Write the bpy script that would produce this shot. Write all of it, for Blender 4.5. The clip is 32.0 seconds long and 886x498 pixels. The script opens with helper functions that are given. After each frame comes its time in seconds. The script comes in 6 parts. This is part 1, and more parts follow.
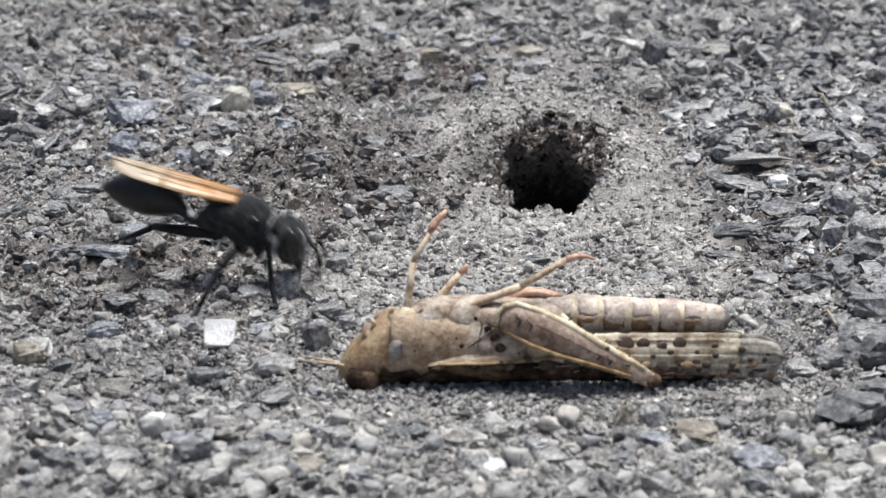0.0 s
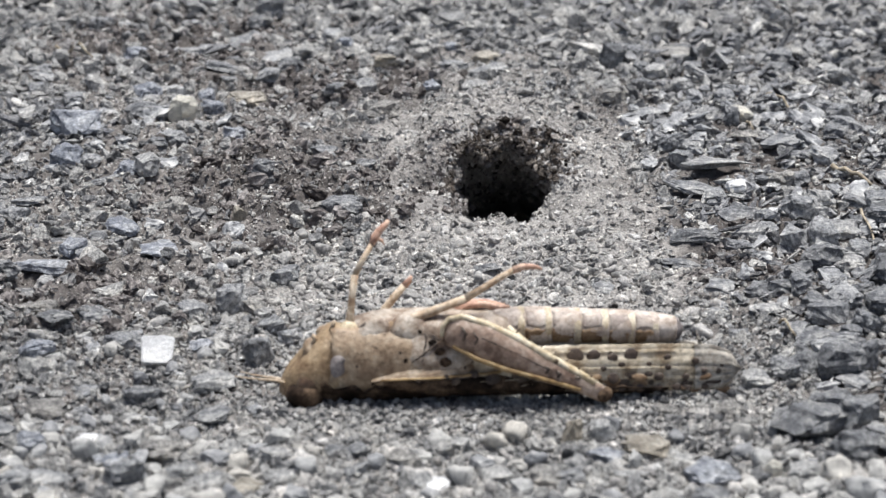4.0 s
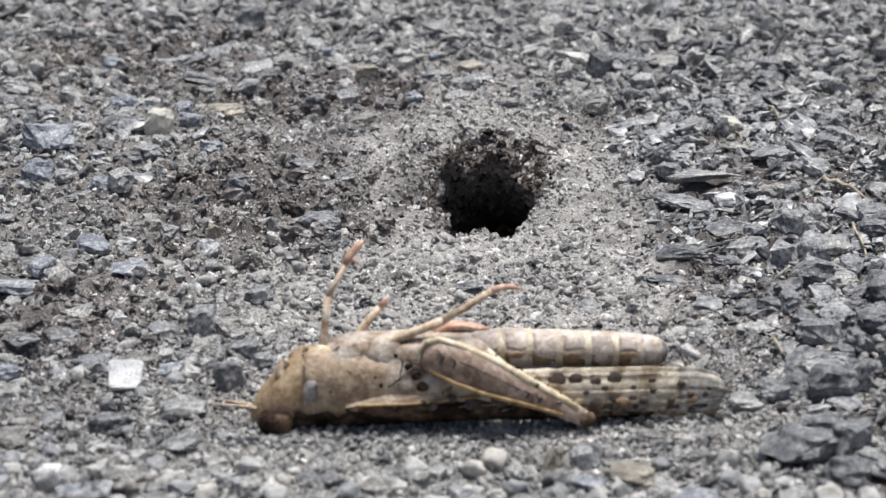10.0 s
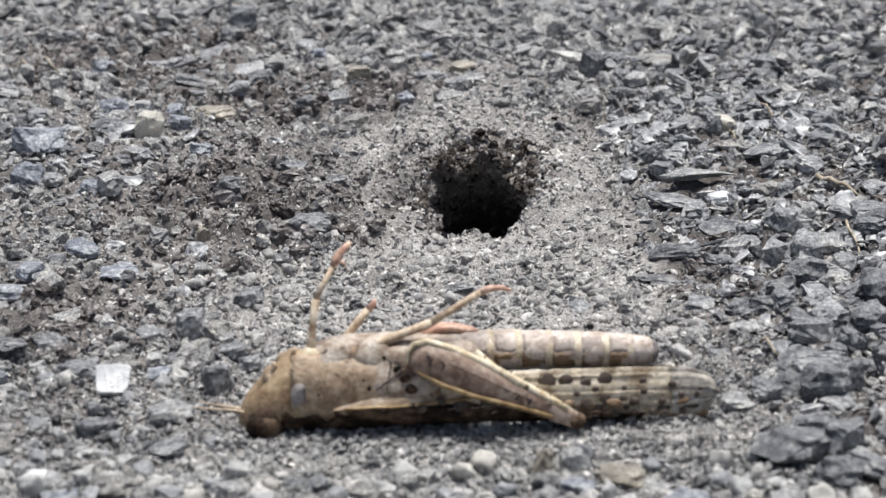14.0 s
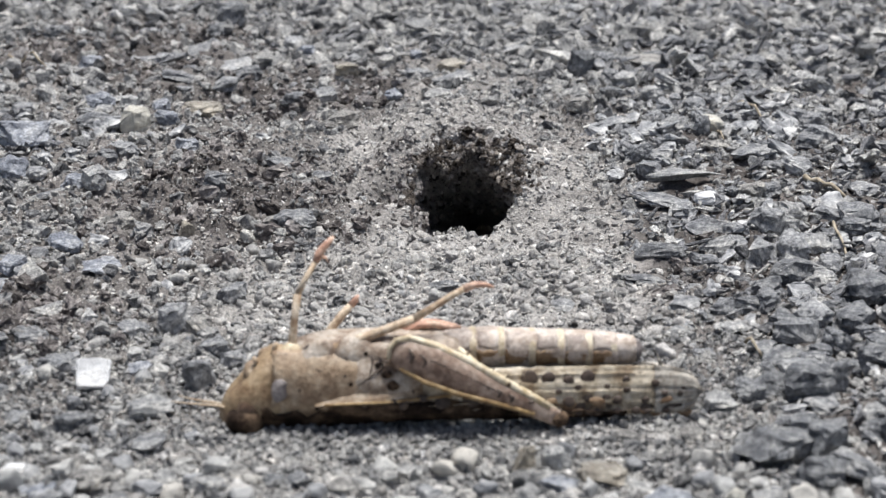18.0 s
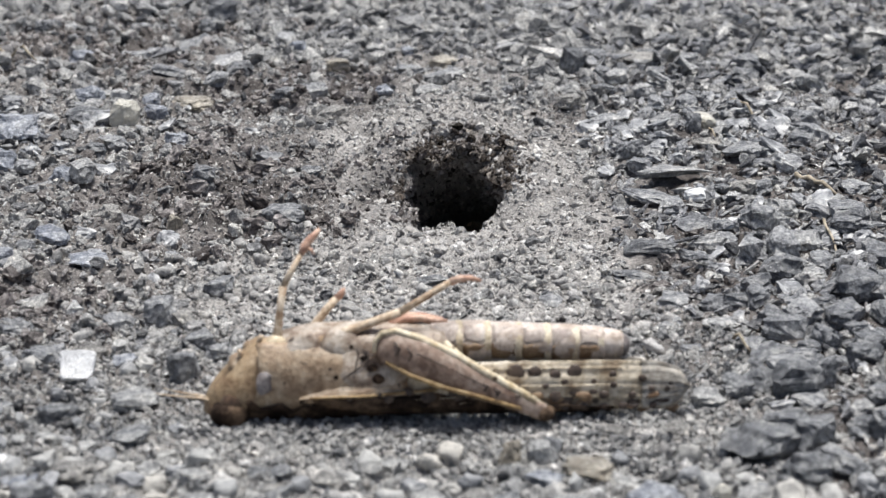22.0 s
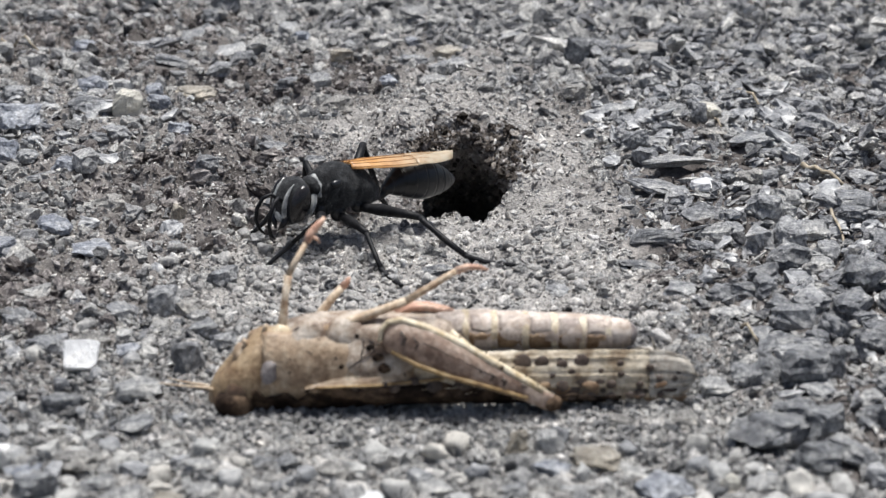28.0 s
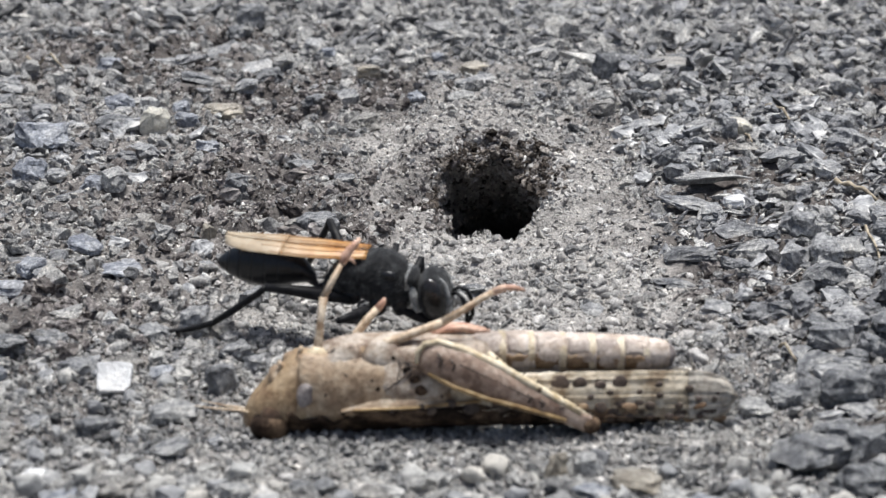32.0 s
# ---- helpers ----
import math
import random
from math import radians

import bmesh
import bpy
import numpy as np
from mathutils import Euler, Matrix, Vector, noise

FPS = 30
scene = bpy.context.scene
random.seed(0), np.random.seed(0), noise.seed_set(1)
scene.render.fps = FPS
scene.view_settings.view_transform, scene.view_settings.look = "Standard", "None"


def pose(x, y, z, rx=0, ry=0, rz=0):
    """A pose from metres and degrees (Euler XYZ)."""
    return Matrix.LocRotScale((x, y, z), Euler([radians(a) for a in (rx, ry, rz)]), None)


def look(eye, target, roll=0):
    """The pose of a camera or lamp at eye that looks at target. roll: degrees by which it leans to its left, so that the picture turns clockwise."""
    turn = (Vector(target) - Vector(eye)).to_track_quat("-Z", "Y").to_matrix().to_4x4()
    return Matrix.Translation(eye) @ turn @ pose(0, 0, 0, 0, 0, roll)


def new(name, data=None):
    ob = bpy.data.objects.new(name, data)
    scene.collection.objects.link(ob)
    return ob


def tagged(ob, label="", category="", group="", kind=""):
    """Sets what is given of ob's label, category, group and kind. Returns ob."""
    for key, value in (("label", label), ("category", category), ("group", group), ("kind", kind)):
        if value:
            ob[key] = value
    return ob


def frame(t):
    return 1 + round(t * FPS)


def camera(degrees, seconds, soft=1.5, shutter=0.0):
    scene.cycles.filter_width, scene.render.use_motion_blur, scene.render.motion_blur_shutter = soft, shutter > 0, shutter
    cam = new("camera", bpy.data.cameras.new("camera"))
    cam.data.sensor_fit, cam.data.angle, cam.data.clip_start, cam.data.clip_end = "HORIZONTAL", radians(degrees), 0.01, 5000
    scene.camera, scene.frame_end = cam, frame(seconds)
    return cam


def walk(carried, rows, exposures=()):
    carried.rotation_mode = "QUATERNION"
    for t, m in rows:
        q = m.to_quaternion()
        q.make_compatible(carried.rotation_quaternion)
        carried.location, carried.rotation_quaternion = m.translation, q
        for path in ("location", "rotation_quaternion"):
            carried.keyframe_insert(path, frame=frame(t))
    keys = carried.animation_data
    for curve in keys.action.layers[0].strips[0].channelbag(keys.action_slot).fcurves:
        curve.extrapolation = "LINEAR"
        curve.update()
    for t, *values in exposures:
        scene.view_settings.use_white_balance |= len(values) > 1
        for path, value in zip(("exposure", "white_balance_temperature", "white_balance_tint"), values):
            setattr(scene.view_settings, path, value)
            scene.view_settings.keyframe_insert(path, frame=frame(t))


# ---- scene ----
cam = camera(26.0, 32.0, soft=1.32, shutter=0.45)
PATH = [
    (0.0, pose(-0.00800, -0.21120, 0.09178, 69.604, -0.445, 0.533)),
    (0.5, pose(-0.00769, -0.20992, 0.09110, 69.558, -0.553, 0.322)),
    (1.0, pose(-0.00815, -0.21051, 0.09138, 69.498, -0.591, 0.232)),
    (1.5, pose(-0.00815, -0.21032, 0.09110, 69.527, -0.642, 0.213)),
    (2.0, pose(-0.00801, -0.20987, 0.09108, 69.483, -0.586, 0.227)),
    (2.5, pose(-0.00546, -0.20778, 0.09301, 69.590, -0.191, -0.074)),
    (3.0, pose(-0.00578, -0.20727, 0.09135, 69.819, -0.457, -0.427)),
    (3.5, pose(-0.00450, -0.20625, 0.09017, 69.848, -0.057, -0.395)),
    (5.5, pose(-0.00329, -0.19928, 0.08939, 69.647, -0.159, 0.063)),
    (6.0, pose(-0.00271, -0.19899, 0.08929, 69.599, -0.127, 0.040)),
    (6.5, pose(-0.00269, -0.19899, 0.08921, 69.660, -0.037, 0.011)),
    (7.0, pose(-0.00274, -0.19903, 0.08957, 69.749, 0.078, 0.015)),
    (7.5, pose(-0.00276, -0.19912, 0.08964, 69.689, 0.065, -0.025)),
    (8.0, pose(-0.00244, -0.19883, 0.08927, 69.771, 0.061, -0.016)),
    (8.5, pose(-0.00249, -0.19885, 0.08981, 69.760, 0.245, -0.152)),
    (9.0, pose(-0.00176, -0.19822, 0.08951, 69.929, 0.252, -0.361)),
    (9.5, pose(-0.00190, -0.19772, 0.08931, 69.934, 0.187, -0.430)),
    (10.0, pose(-0.00173, -0.19700, 0.08882, 69.961, 0.208, -0.474)),
    (10.5, pose(-0.00218, -0.19712, 0.08847, 70.001, 0.208, -0.580)),
    (11.0, pose(-0.00151, -0.19665, 0.08873, 69.906, 0.239, -0.637)),
    (11.5, pose(-0.00088, -0.19631, 0.08815, 69.906, 0.066, -0.690)),
    (12.0, pose(-0.00077, -0.19629, 0.08776, 69.938, -0.107, -0.492)),
    (12.5, pose(0.00045, -0.19642, 0.08966, 70.395, 1.117, -0.549)),
    (13.0, pose(0.00005, -0.19677, 0.08944, 70.165, 0.743, -0.202)),
    (13.5, pose(-0.00013, -0.19605, 0.08897, 70.031, 0.514, -0.463)),
    (14.0, pose(-0.00019, -0.19552, 0.08827, 69.993, 0.652, -0.562)),
    (14.5, pose(0.00050, -0.19532, 0.08873, 70.060, 0.654, -0.585)),
    (16.5, pose(0.00038, -0.19480, 0.08795, 70.100, 0.246, -0.698)),
    (17.0, pose(0.00034, -0.19495, 0.08774, 70.095, 0.179, -0.690)),
    (17.5, pose(0.00071, -0.19467, 0.08722, 70.093, 0.085, -0.590)),
    (18.0, pose(0.00076, -0.19462, 0.08719, 70.071, 0.080, -0.603)),
    (18.5, pose(0.00071, -0.19467, 0.08696, 70.108, 0.030, -0.569)),
    (19.0, pose(0.00072, -0.19439, 0.08638, 70.123, -0.058, -0.520)),
    (19.5, pose(0.00160, -0.19336, 0.08606, 70.092, -0.123, -0.556)),
    (20.0, pose(0.00154, -0.19316, 0.08579, 70.147, -0.212, -0.602)),
    (20.5, pose(0.00156, -0.19320, 0.08586, 70.140, -0.232, -0.581)),
    (21.0, pose(0.00157, -0.19346, 0.08576, 70.172, -0.239, -0.561)),
    (21.5, pose(0.00140, -0.19383, 0.08595, 70.179, -0.230, -0.637)),
    (22.0, pose(0.00178, -0.19393, 0.08579, 70.168, -0.285, -0.590)),
    (22.5, pose(0.00157, -0.19395, 0.08588, 70.151, -0.284, -0.647)),
    (23.0, pose(0.00148, -0.19340, 0.08548, 70.111, -0.240, -0.572)),
    (23.5, pose(0.00164, -0.19317, 0.08523, 70.124, -0.240, -0.511)),
    (24.0, pose(0.00149, -0.19345, 0.08538, 70.076, -0.324, -0.516)),
    (24.5, pose(0.00160, -0.19363, 0.08565, 70.014, -0.266, -0.519)),
    (25.0, pose(0.00161, -0.19336, 0.08519, 70.085, -0.343, -0.494)),
    (25.5, pose(0.00119, -0.19270, 0.08485, 69.993, -0.338, -0.525)),
    (27.5, pose(0.00127, -0.19279, 0.08484, 70.004, -0.288, -0.551)),
    (28.0, pose(0.00121, -0.19278, 0.08468, 70.013, -0.298, -0.566)),
    (28.5, pose(0.00143, -0.19255, 0.08473, 70.021, -0.226, -0.545)),
    (29.0, pose(0.00120, -0.19278, 0.08468, 70.037, -0.291, -0.543)),
    (29.5, pose(0.00058, -0.19249, 0.08475, 69.958, -0.290, -0.594)),
    (30.0, pose(0.00025, -0.19137, 0.08751, 70.245, -0.270, -0.554)),
    (30.5, pose(-0.00021, -0.19133, 0.08665, 70.288, -0.202, -0.336)),
    (31.0, pose(-0.00076, -0.19140, 0.08658, 70.278, -0.088, -0.320)),
    (31.5, pose(-0.00087, -0.19131, 0.08639, 70.244, 0.030, -0.306)),
    (32.0, pose(-0.00101, -0.19082, 0.08507, 70.335, 0.074, -0.226)),
]
walk(cam, PATH)
# a close, slightly shallow focus on the burrow
cam.data.dof.use_dof = True
cam.data.dof.focus_distance = 0.264
cam.data.dof.aperture_fstop = 56.0

MM = 0.001


# ---- world and light: a bright overcast sky, the sun behind thin cloud
world = bpy.data.worlds.new("overcast_sky")
scene.world = world
world.use_nodes = True
wn = world.node_tree
sky = wn.nodes.new("ShaderNodeTexSky")
sky.sky_type = "NISHITA"
sky.sun_disc = False
sky.sun_elevation, sky.sun_rotation = radians(79), radians(29)
sky.air_density, sky.dust_density, sky.ozone_density = 1.0, 4.0, 1.0
bg = wn.nodes["Background"]
bg.inputs["Strength"].default_value = 0.08
haze = wn.nodes.new("ShaderNodeHueSaturation")
haze.inputs["Saturation"].default_value = 0.95
wn.links.new(sky.outputs["Color"], haze.inputs["Color"])
wn.links.new(haze.outputs["Color"], bg.inputs["Color"])

sun_data = bpy.data.lights.new("sun", "SUN")
sun_data.energy, sun_data.angle, sun_data.color = 4.7, radians(24), (0.99, 0.99, 0.975)
sun = new("sun", sun_data)
sun.matrix_world = look((0.06, 0.11, 0.62), (0, 0, 0))
scene.view_settings.exposure = 0.22


# ---- materials
def nodes_of(name):
    m = bpy.data.materials.new(name)
    m.use_nodes = True
    nt = m.node_tree
    return m, nt, nt.nodes["Principled BSDF"]


def noise_node(nt, scale, detail=4.0, rough=0.6, coord="Object"):
    tc = nt.nodes.new("ShaderNodeTexCoord")
    n = nt.nodes.new("ShaderNodeTexNoise")
    n.inputs["Scale"].default_value, n.inputs["Detail"].default_value, n.inputs["Roughness"].default_value = scale, detail, rough
    nt.links.new(tc.outputs[coord], n.inputs["Vector"])
    return n


def ramp(nt, source, stops):
    r = nt.nodes.new("ShaderNodeValToRGB")
    els = r.color_ramp.elements
    while len(els) < len(stops):
        els.new(0.5)
    for e, (p, c) in zip(els, stops):
        e.position, e.color = p, (*c, 1.0)
    nt.links.new(source, r.inputs["Fac"])
    return r


def mix(nt, a, b, fac, kind="MIX"):
    n = nt.nodes.new("ShaderNodeMix")
    n.data_type, n.blend_type = "RGBA", kind
    for s, v in ((n.inputs[6], a), (n.inputs[7], b), (n.inputs[0], fac)):
        if hasattr(v, "links"):
            nt.links.new(v, s)
        elif isinstance(v, tuple):
            s.default_value = (*v, 1.0)
        else:
            s.default_value = v
    return n.outputs[2]


def bump(nt, bsdf, height, strength, distance):
    b = nt.nodes.new("ShaderNodeBump")
    b.inputs["Strength"].default_value, b.inputs["Distance"].default_value = strength, distance
    nt.links.new(height, b.inputs["Height"])
    nt.links.new(b.outputs["Normal"], bsdf.inputs["Normal"])


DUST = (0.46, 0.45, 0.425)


def stone_material(name, stops, rough=0.75, island=True, grain=1500.0, veins=0.25, spec=0.4, relief=0.0006, dusty=0.45):
    """Broken stone: a colour for each piece, cloudy patches, fine grain and a rough face."""
    m, nt, bsdf = nodes_of(name)
    if island:
        src = nt.nodes.new("ShaderNodeNewGeometry").outputs["Random Per Island"]
    else:
        src = nt.nodes.new("ShaderNodeObjectInfo").outputs["Random"]
    base = ramp(nt, src, stops).outputs["Color"]
    big = noise_node(nt, grain * 0.2, 3.0)
    fine = noise_node(nt, grain * 1.8, 6.0, 0.78)
    dust = ramp(nt, big.outputs["Fac"], [(0.36, (0.5, 0.5, 0.52)), (0.52, (0.95, 0.95, 0.95)), (0.66, (1.4, 1.37, 1.32))]).outputs["Color"]
    speck = ramp(nt, fine.outputs["Fac"], [(0.36, (0.38, 0.38, 0.40)), (0.5, (1.0, 1.0, 1.0)), (0.64, (1.9, 1.87, 1.83))]).outputs["Color"]
    col = mix(nt, base, dust, 0.75, "MULTIPLY")
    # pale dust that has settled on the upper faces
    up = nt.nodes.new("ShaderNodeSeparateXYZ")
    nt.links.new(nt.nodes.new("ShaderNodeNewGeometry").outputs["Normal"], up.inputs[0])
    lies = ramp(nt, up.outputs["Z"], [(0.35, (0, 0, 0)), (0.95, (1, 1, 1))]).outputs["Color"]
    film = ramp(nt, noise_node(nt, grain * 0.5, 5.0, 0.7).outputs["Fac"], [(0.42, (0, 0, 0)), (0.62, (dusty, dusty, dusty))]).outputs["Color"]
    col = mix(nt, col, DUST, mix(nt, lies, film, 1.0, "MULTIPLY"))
    col = mix(nt, col, speck, min(1.0, veins * 3.4), "MULTIPLY")
    # bright flecks stand in for sun glints on the mica, painted into the colour
    glint = ramp(nt, noise_node(nt, grain * 2.6, 2.0, 0.6).outputs["Fac"], [(0.66, (0, 0, 0)), (0.72, (0.7, 0.7, 0.7))]).outputs["Color"]
    col = mix(nt, col, (0.74, 0.74, 0.73), mix(nt, glint, (min(1.0, veins * 4),) * 3, 1.0, "MULTIPLY"))
    nt.links.new(col, bsdf.inputs["Base Color"])
    bsdf.inputs["Roughness"].default_value = rough
    bsdf.inputs["Specular IOR Level"].default_value = spec
    bump(nt, bsdf, fine.outputs["Fac"], 1.0, relief)
    return m


GREYS = [(0.0, (0.04, 0.041, 0.047)), (0.14, (0.12, 0.123, 0.137)), (0.32, (0.225, 0.23, 0.25)), (0.62, (0.365, 0.37, 0.388)), (0.86, (0.49, 0.486, 0.472)), (0.97, (0.68, 0.67, 0.645)), (1.0, (0.84, 0.84, 0.84))]
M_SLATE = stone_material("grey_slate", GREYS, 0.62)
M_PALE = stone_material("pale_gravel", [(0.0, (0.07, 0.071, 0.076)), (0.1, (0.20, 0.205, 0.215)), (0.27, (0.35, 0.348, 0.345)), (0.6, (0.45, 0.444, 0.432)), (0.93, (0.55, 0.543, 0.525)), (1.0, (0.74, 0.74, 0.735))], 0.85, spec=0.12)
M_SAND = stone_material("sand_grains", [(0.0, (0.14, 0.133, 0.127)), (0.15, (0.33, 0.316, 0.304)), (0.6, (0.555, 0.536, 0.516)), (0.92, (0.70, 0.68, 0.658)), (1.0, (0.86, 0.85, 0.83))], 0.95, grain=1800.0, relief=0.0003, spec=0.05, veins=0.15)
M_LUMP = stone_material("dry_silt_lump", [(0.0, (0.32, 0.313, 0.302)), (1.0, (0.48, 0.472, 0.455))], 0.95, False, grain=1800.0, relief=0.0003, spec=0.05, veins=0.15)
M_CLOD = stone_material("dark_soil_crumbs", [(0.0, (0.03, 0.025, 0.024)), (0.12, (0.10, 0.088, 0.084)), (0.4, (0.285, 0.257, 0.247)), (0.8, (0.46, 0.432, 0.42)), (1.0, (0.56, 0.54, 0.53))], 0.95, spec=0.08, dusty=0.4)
M_LIP = stone_material("dark_burrow_soil", [(0.0, (0.025, 0.02, 0.016)), (0.3, (0.085, 0.07, 0.06)), (0.5, (0.14, 0.118, 0.102)), (0.8, (0.25, 0.22, 0.195)), (1.0, (0.46, 0.42, 0.38))], 0.95, spec=0.06, dusty=0.12)
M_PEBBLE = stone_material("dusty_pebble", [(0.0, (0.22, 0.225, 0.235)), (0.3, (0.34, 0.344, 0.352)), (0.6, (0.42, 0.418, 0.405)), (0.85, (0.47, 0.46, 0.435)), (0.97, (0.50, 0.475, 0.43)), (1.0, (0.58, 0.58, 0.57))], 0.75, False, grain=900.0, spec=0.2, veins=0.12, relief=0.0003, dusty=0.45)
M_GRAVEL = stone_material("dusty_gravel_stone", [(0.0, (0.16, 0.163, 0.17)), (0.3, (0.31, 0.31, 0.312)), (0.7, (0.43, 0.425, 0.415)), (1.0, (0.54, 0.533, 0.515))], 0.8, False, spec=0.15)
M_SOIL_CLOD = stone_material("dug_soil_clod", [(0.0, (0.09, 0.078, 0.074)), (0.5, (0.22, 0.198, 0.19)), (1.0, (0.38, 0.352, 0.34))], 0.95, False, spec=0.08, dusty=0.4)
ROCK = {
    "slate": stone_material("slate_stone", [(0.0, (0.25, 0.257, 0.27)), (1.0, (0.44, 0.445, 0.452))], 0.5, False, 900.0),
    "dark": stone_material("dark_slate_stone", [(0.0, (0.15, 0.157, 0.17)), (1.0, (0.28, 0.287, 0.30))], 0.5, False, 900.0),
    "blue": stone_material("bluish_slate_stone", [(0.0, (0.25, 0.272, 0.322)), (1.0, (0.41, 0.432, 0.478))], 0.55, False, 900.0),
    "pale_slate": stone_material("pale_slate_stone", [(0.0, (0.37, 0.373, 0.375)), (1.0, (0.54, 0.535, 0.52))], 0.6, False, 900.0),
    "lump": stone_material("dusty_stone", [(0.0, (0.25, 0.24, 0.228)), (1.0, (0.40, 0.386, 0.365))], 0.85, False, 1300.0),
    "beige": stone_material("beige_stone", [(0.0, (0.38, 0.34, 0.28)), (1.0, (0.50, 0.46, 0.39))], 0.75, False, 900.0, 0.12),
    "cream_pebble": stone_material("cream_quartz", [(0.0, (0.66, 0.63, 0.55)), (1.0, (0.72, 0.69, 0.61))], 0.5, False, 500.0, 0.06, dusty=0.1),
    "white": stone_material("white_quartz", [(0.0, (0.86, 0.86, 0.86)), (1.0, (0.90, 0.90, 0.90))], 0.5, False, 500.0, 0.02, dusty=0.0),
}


def soil_material():
    """Packed silt and sand: pale where dry, brown where freshly dug or where gap shade is painted, with grain at two
    scales.
    """
    m, nt, bsdf = nodes_of("packed_soil")
    at = nt.nodes.new("ShaderNodeAttribute")
    at.attribute_name = "dug"
    big = noise_node(nt, 140.0, 5.0, 0.65)
    fine = noise_node(nt, 1700.0, 4.0, 0.75)
    dry = ramp(nt, big.outputs["Fac"], [(0.3, (0.24, 0.229, 0.218)), (0.5, (0.36, 0.345, 0.33)), (0.7, (0.48, 0.462, 0.443))]).outputs["Color"]
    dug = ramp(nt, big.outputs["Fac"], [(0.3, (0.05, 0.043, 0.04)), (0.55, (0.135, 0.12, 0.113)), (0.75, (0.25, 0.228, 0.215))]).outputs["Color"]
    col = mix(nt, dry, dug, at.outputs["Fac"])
    speck = ramp(nt, fine.outputs["Fac"], [(0.32, (0.45, 0.45, 0.46)), (0.5, (1.0, 1.0, 1.0)), (0.7, (1.7, 1.68, 1.64))]).outputs["Color"]
    col = mix(nt, col, speck, 0.8, "MULTIPLY")
    nt.links.new(col, bsdf.inputs["Base Color"])
    bsdf.inputs["Roughness"].default_value = 0.95
    bsdf.inputs["Specular IOR Level"].default_value = 0.2
    bump(nt, bsdf, fine.outputs["Fac"], 1.0, 0.0006)
    return m


M_SOIL = soil_material()


def skin(name, dark, mid, light, scale, rough=0.5, spots=None, spot_scale=0.0, spot_size=0.2, spec=0.4, sheen=0.0, coat=0.0, bumped=0.25):
    """Insect cuticle: mottled in three tones, with optional dark spots."""
    m, nt, bsdf = nodes_of(name)
    n = noise_node(nt, scale, 5.0, 0.65)
    col = ramp(nt, n.outputs["Fac"], [(0.38, dark), (0.5, mid), (0.62, light)]).outputs["Color"]
    grit = noise_node(nt, scale * 4.5, 4.0, 0.7)
    col = mix(nt, col, ramp(nt, grit.outputs["Fac"], [(0.34, (0.62, 0.6, 0.58)), (0.5, (1.0, 1.0, 1.0)), (0.66, (1.25, 1.25, 1.25))]).outputs["Color"], 0.8, "MULTIPLY")
    if spots:
        tc = nt.nodes.new("ShaderNodeTexCoord")
        v = nt.nodes.new("ShaderNodeTexVoronoi")
        v.inputs["Scale"].default_value, v.inputs["Randomness"].default_value = spot_scale, 1.0
        nt.links.new(tc.outputs["Object"], v.inputs["Vector"])
        k = ramp(nt, v.outputs["Distance"], [(spot_size * 0.8, (1, 1, 1)), (spot_size * 1.2, (0, 0, 0))]).outputs["Color"]
        col = mix(nt, col, spots, k)
    nt.links.new(col, bsdf.inputs["Base Color"])
    bsdf.inputs["Roughness"].default_value = rough
    bsdf.inputs["Specular IOR Level"].default_value = spec
    bsdf.inputs["Sheen Weight"].default_value = sheen
    bsdf.inputs["Coat Weight"].default_value = coat
    f = noise_node(nt, scale * 6, 3.0, 0.6)
    bump(nt, bsdf, f.outputs["Fac"], bumped, 0.0002)
    return m
# ---- helpers for building
def mesh_of(name, bm, material, smooth=False):
    me = bpy.data.meshes.new(name)
    bm.normal_update()
    bm.to_mesh(me)
    bm.free()
    me.materials.append(material)
    if smooth:
        me.polygons.foreach_set("use_smooth", [True] * len(me.polygons))
    return me


def part(name, bm, material, parent, label="", smooth=True):
    ob = new(name, mesh_of(name, bm, material, smooth))
    ob.parent = parent
    return tagged(ob, label)


def empty(name, m=None):
    ob = new(name)
    ob.empty_display_size = 0.005
    if m is not None:
        ob.matrix_world = m
    return ob


def raw_mesh(name, verts, faces, material, smooth=False):
    """A mesh from arrays of vertices and triangles."""
    me = bpy.data.meshes.new(name)
    me.vertices.add(len(verts))
    me.vertices.foreach_set("co", np.asarray(verts, np.float32).ravel())
    nf, k = faces.shape
    me.loops.add(nf * k)
    me.loops.foreach_set("vertex_index", np.asarray(faces, np.int32).ravel())
    me.polygons.add(nf)
    me.polygons.foreach_set("loop_start", np.arange(0, nf * k, k, dtype=np.int32))
    me.polygons.foreach_set("use_smooth", np.full(nf, smooth))
    me.update(calc_edges=True)
    me.materials.append(material)
    return me


def lattice(ix, iy, seed):
    n = np.sin(ix * 127.1 + iy * 311.7 + seed * 74.7) * 43758.5453
    return n - np.floor(n)


def value_noise(x, y, seed):
    x0, y0 = np.floor(x), np.floor(y)
    fx, fy = x - x0, y - y0
    fx, fy = fx * fx * (3 - 2 * fx), fy * fy * (3 - 2 * fy)
    a, b = lattice(x0, y0, seed), lattice(x0 + 1, y0, seed)
    c, d = lattice(x0, y0 + 1, seed), lattice(x0 + 1, y0 + 1, seed)
    return (a + (b - a) * fx) * (1 - fy) + (c + (d - c) * fx) * fy - 0.5


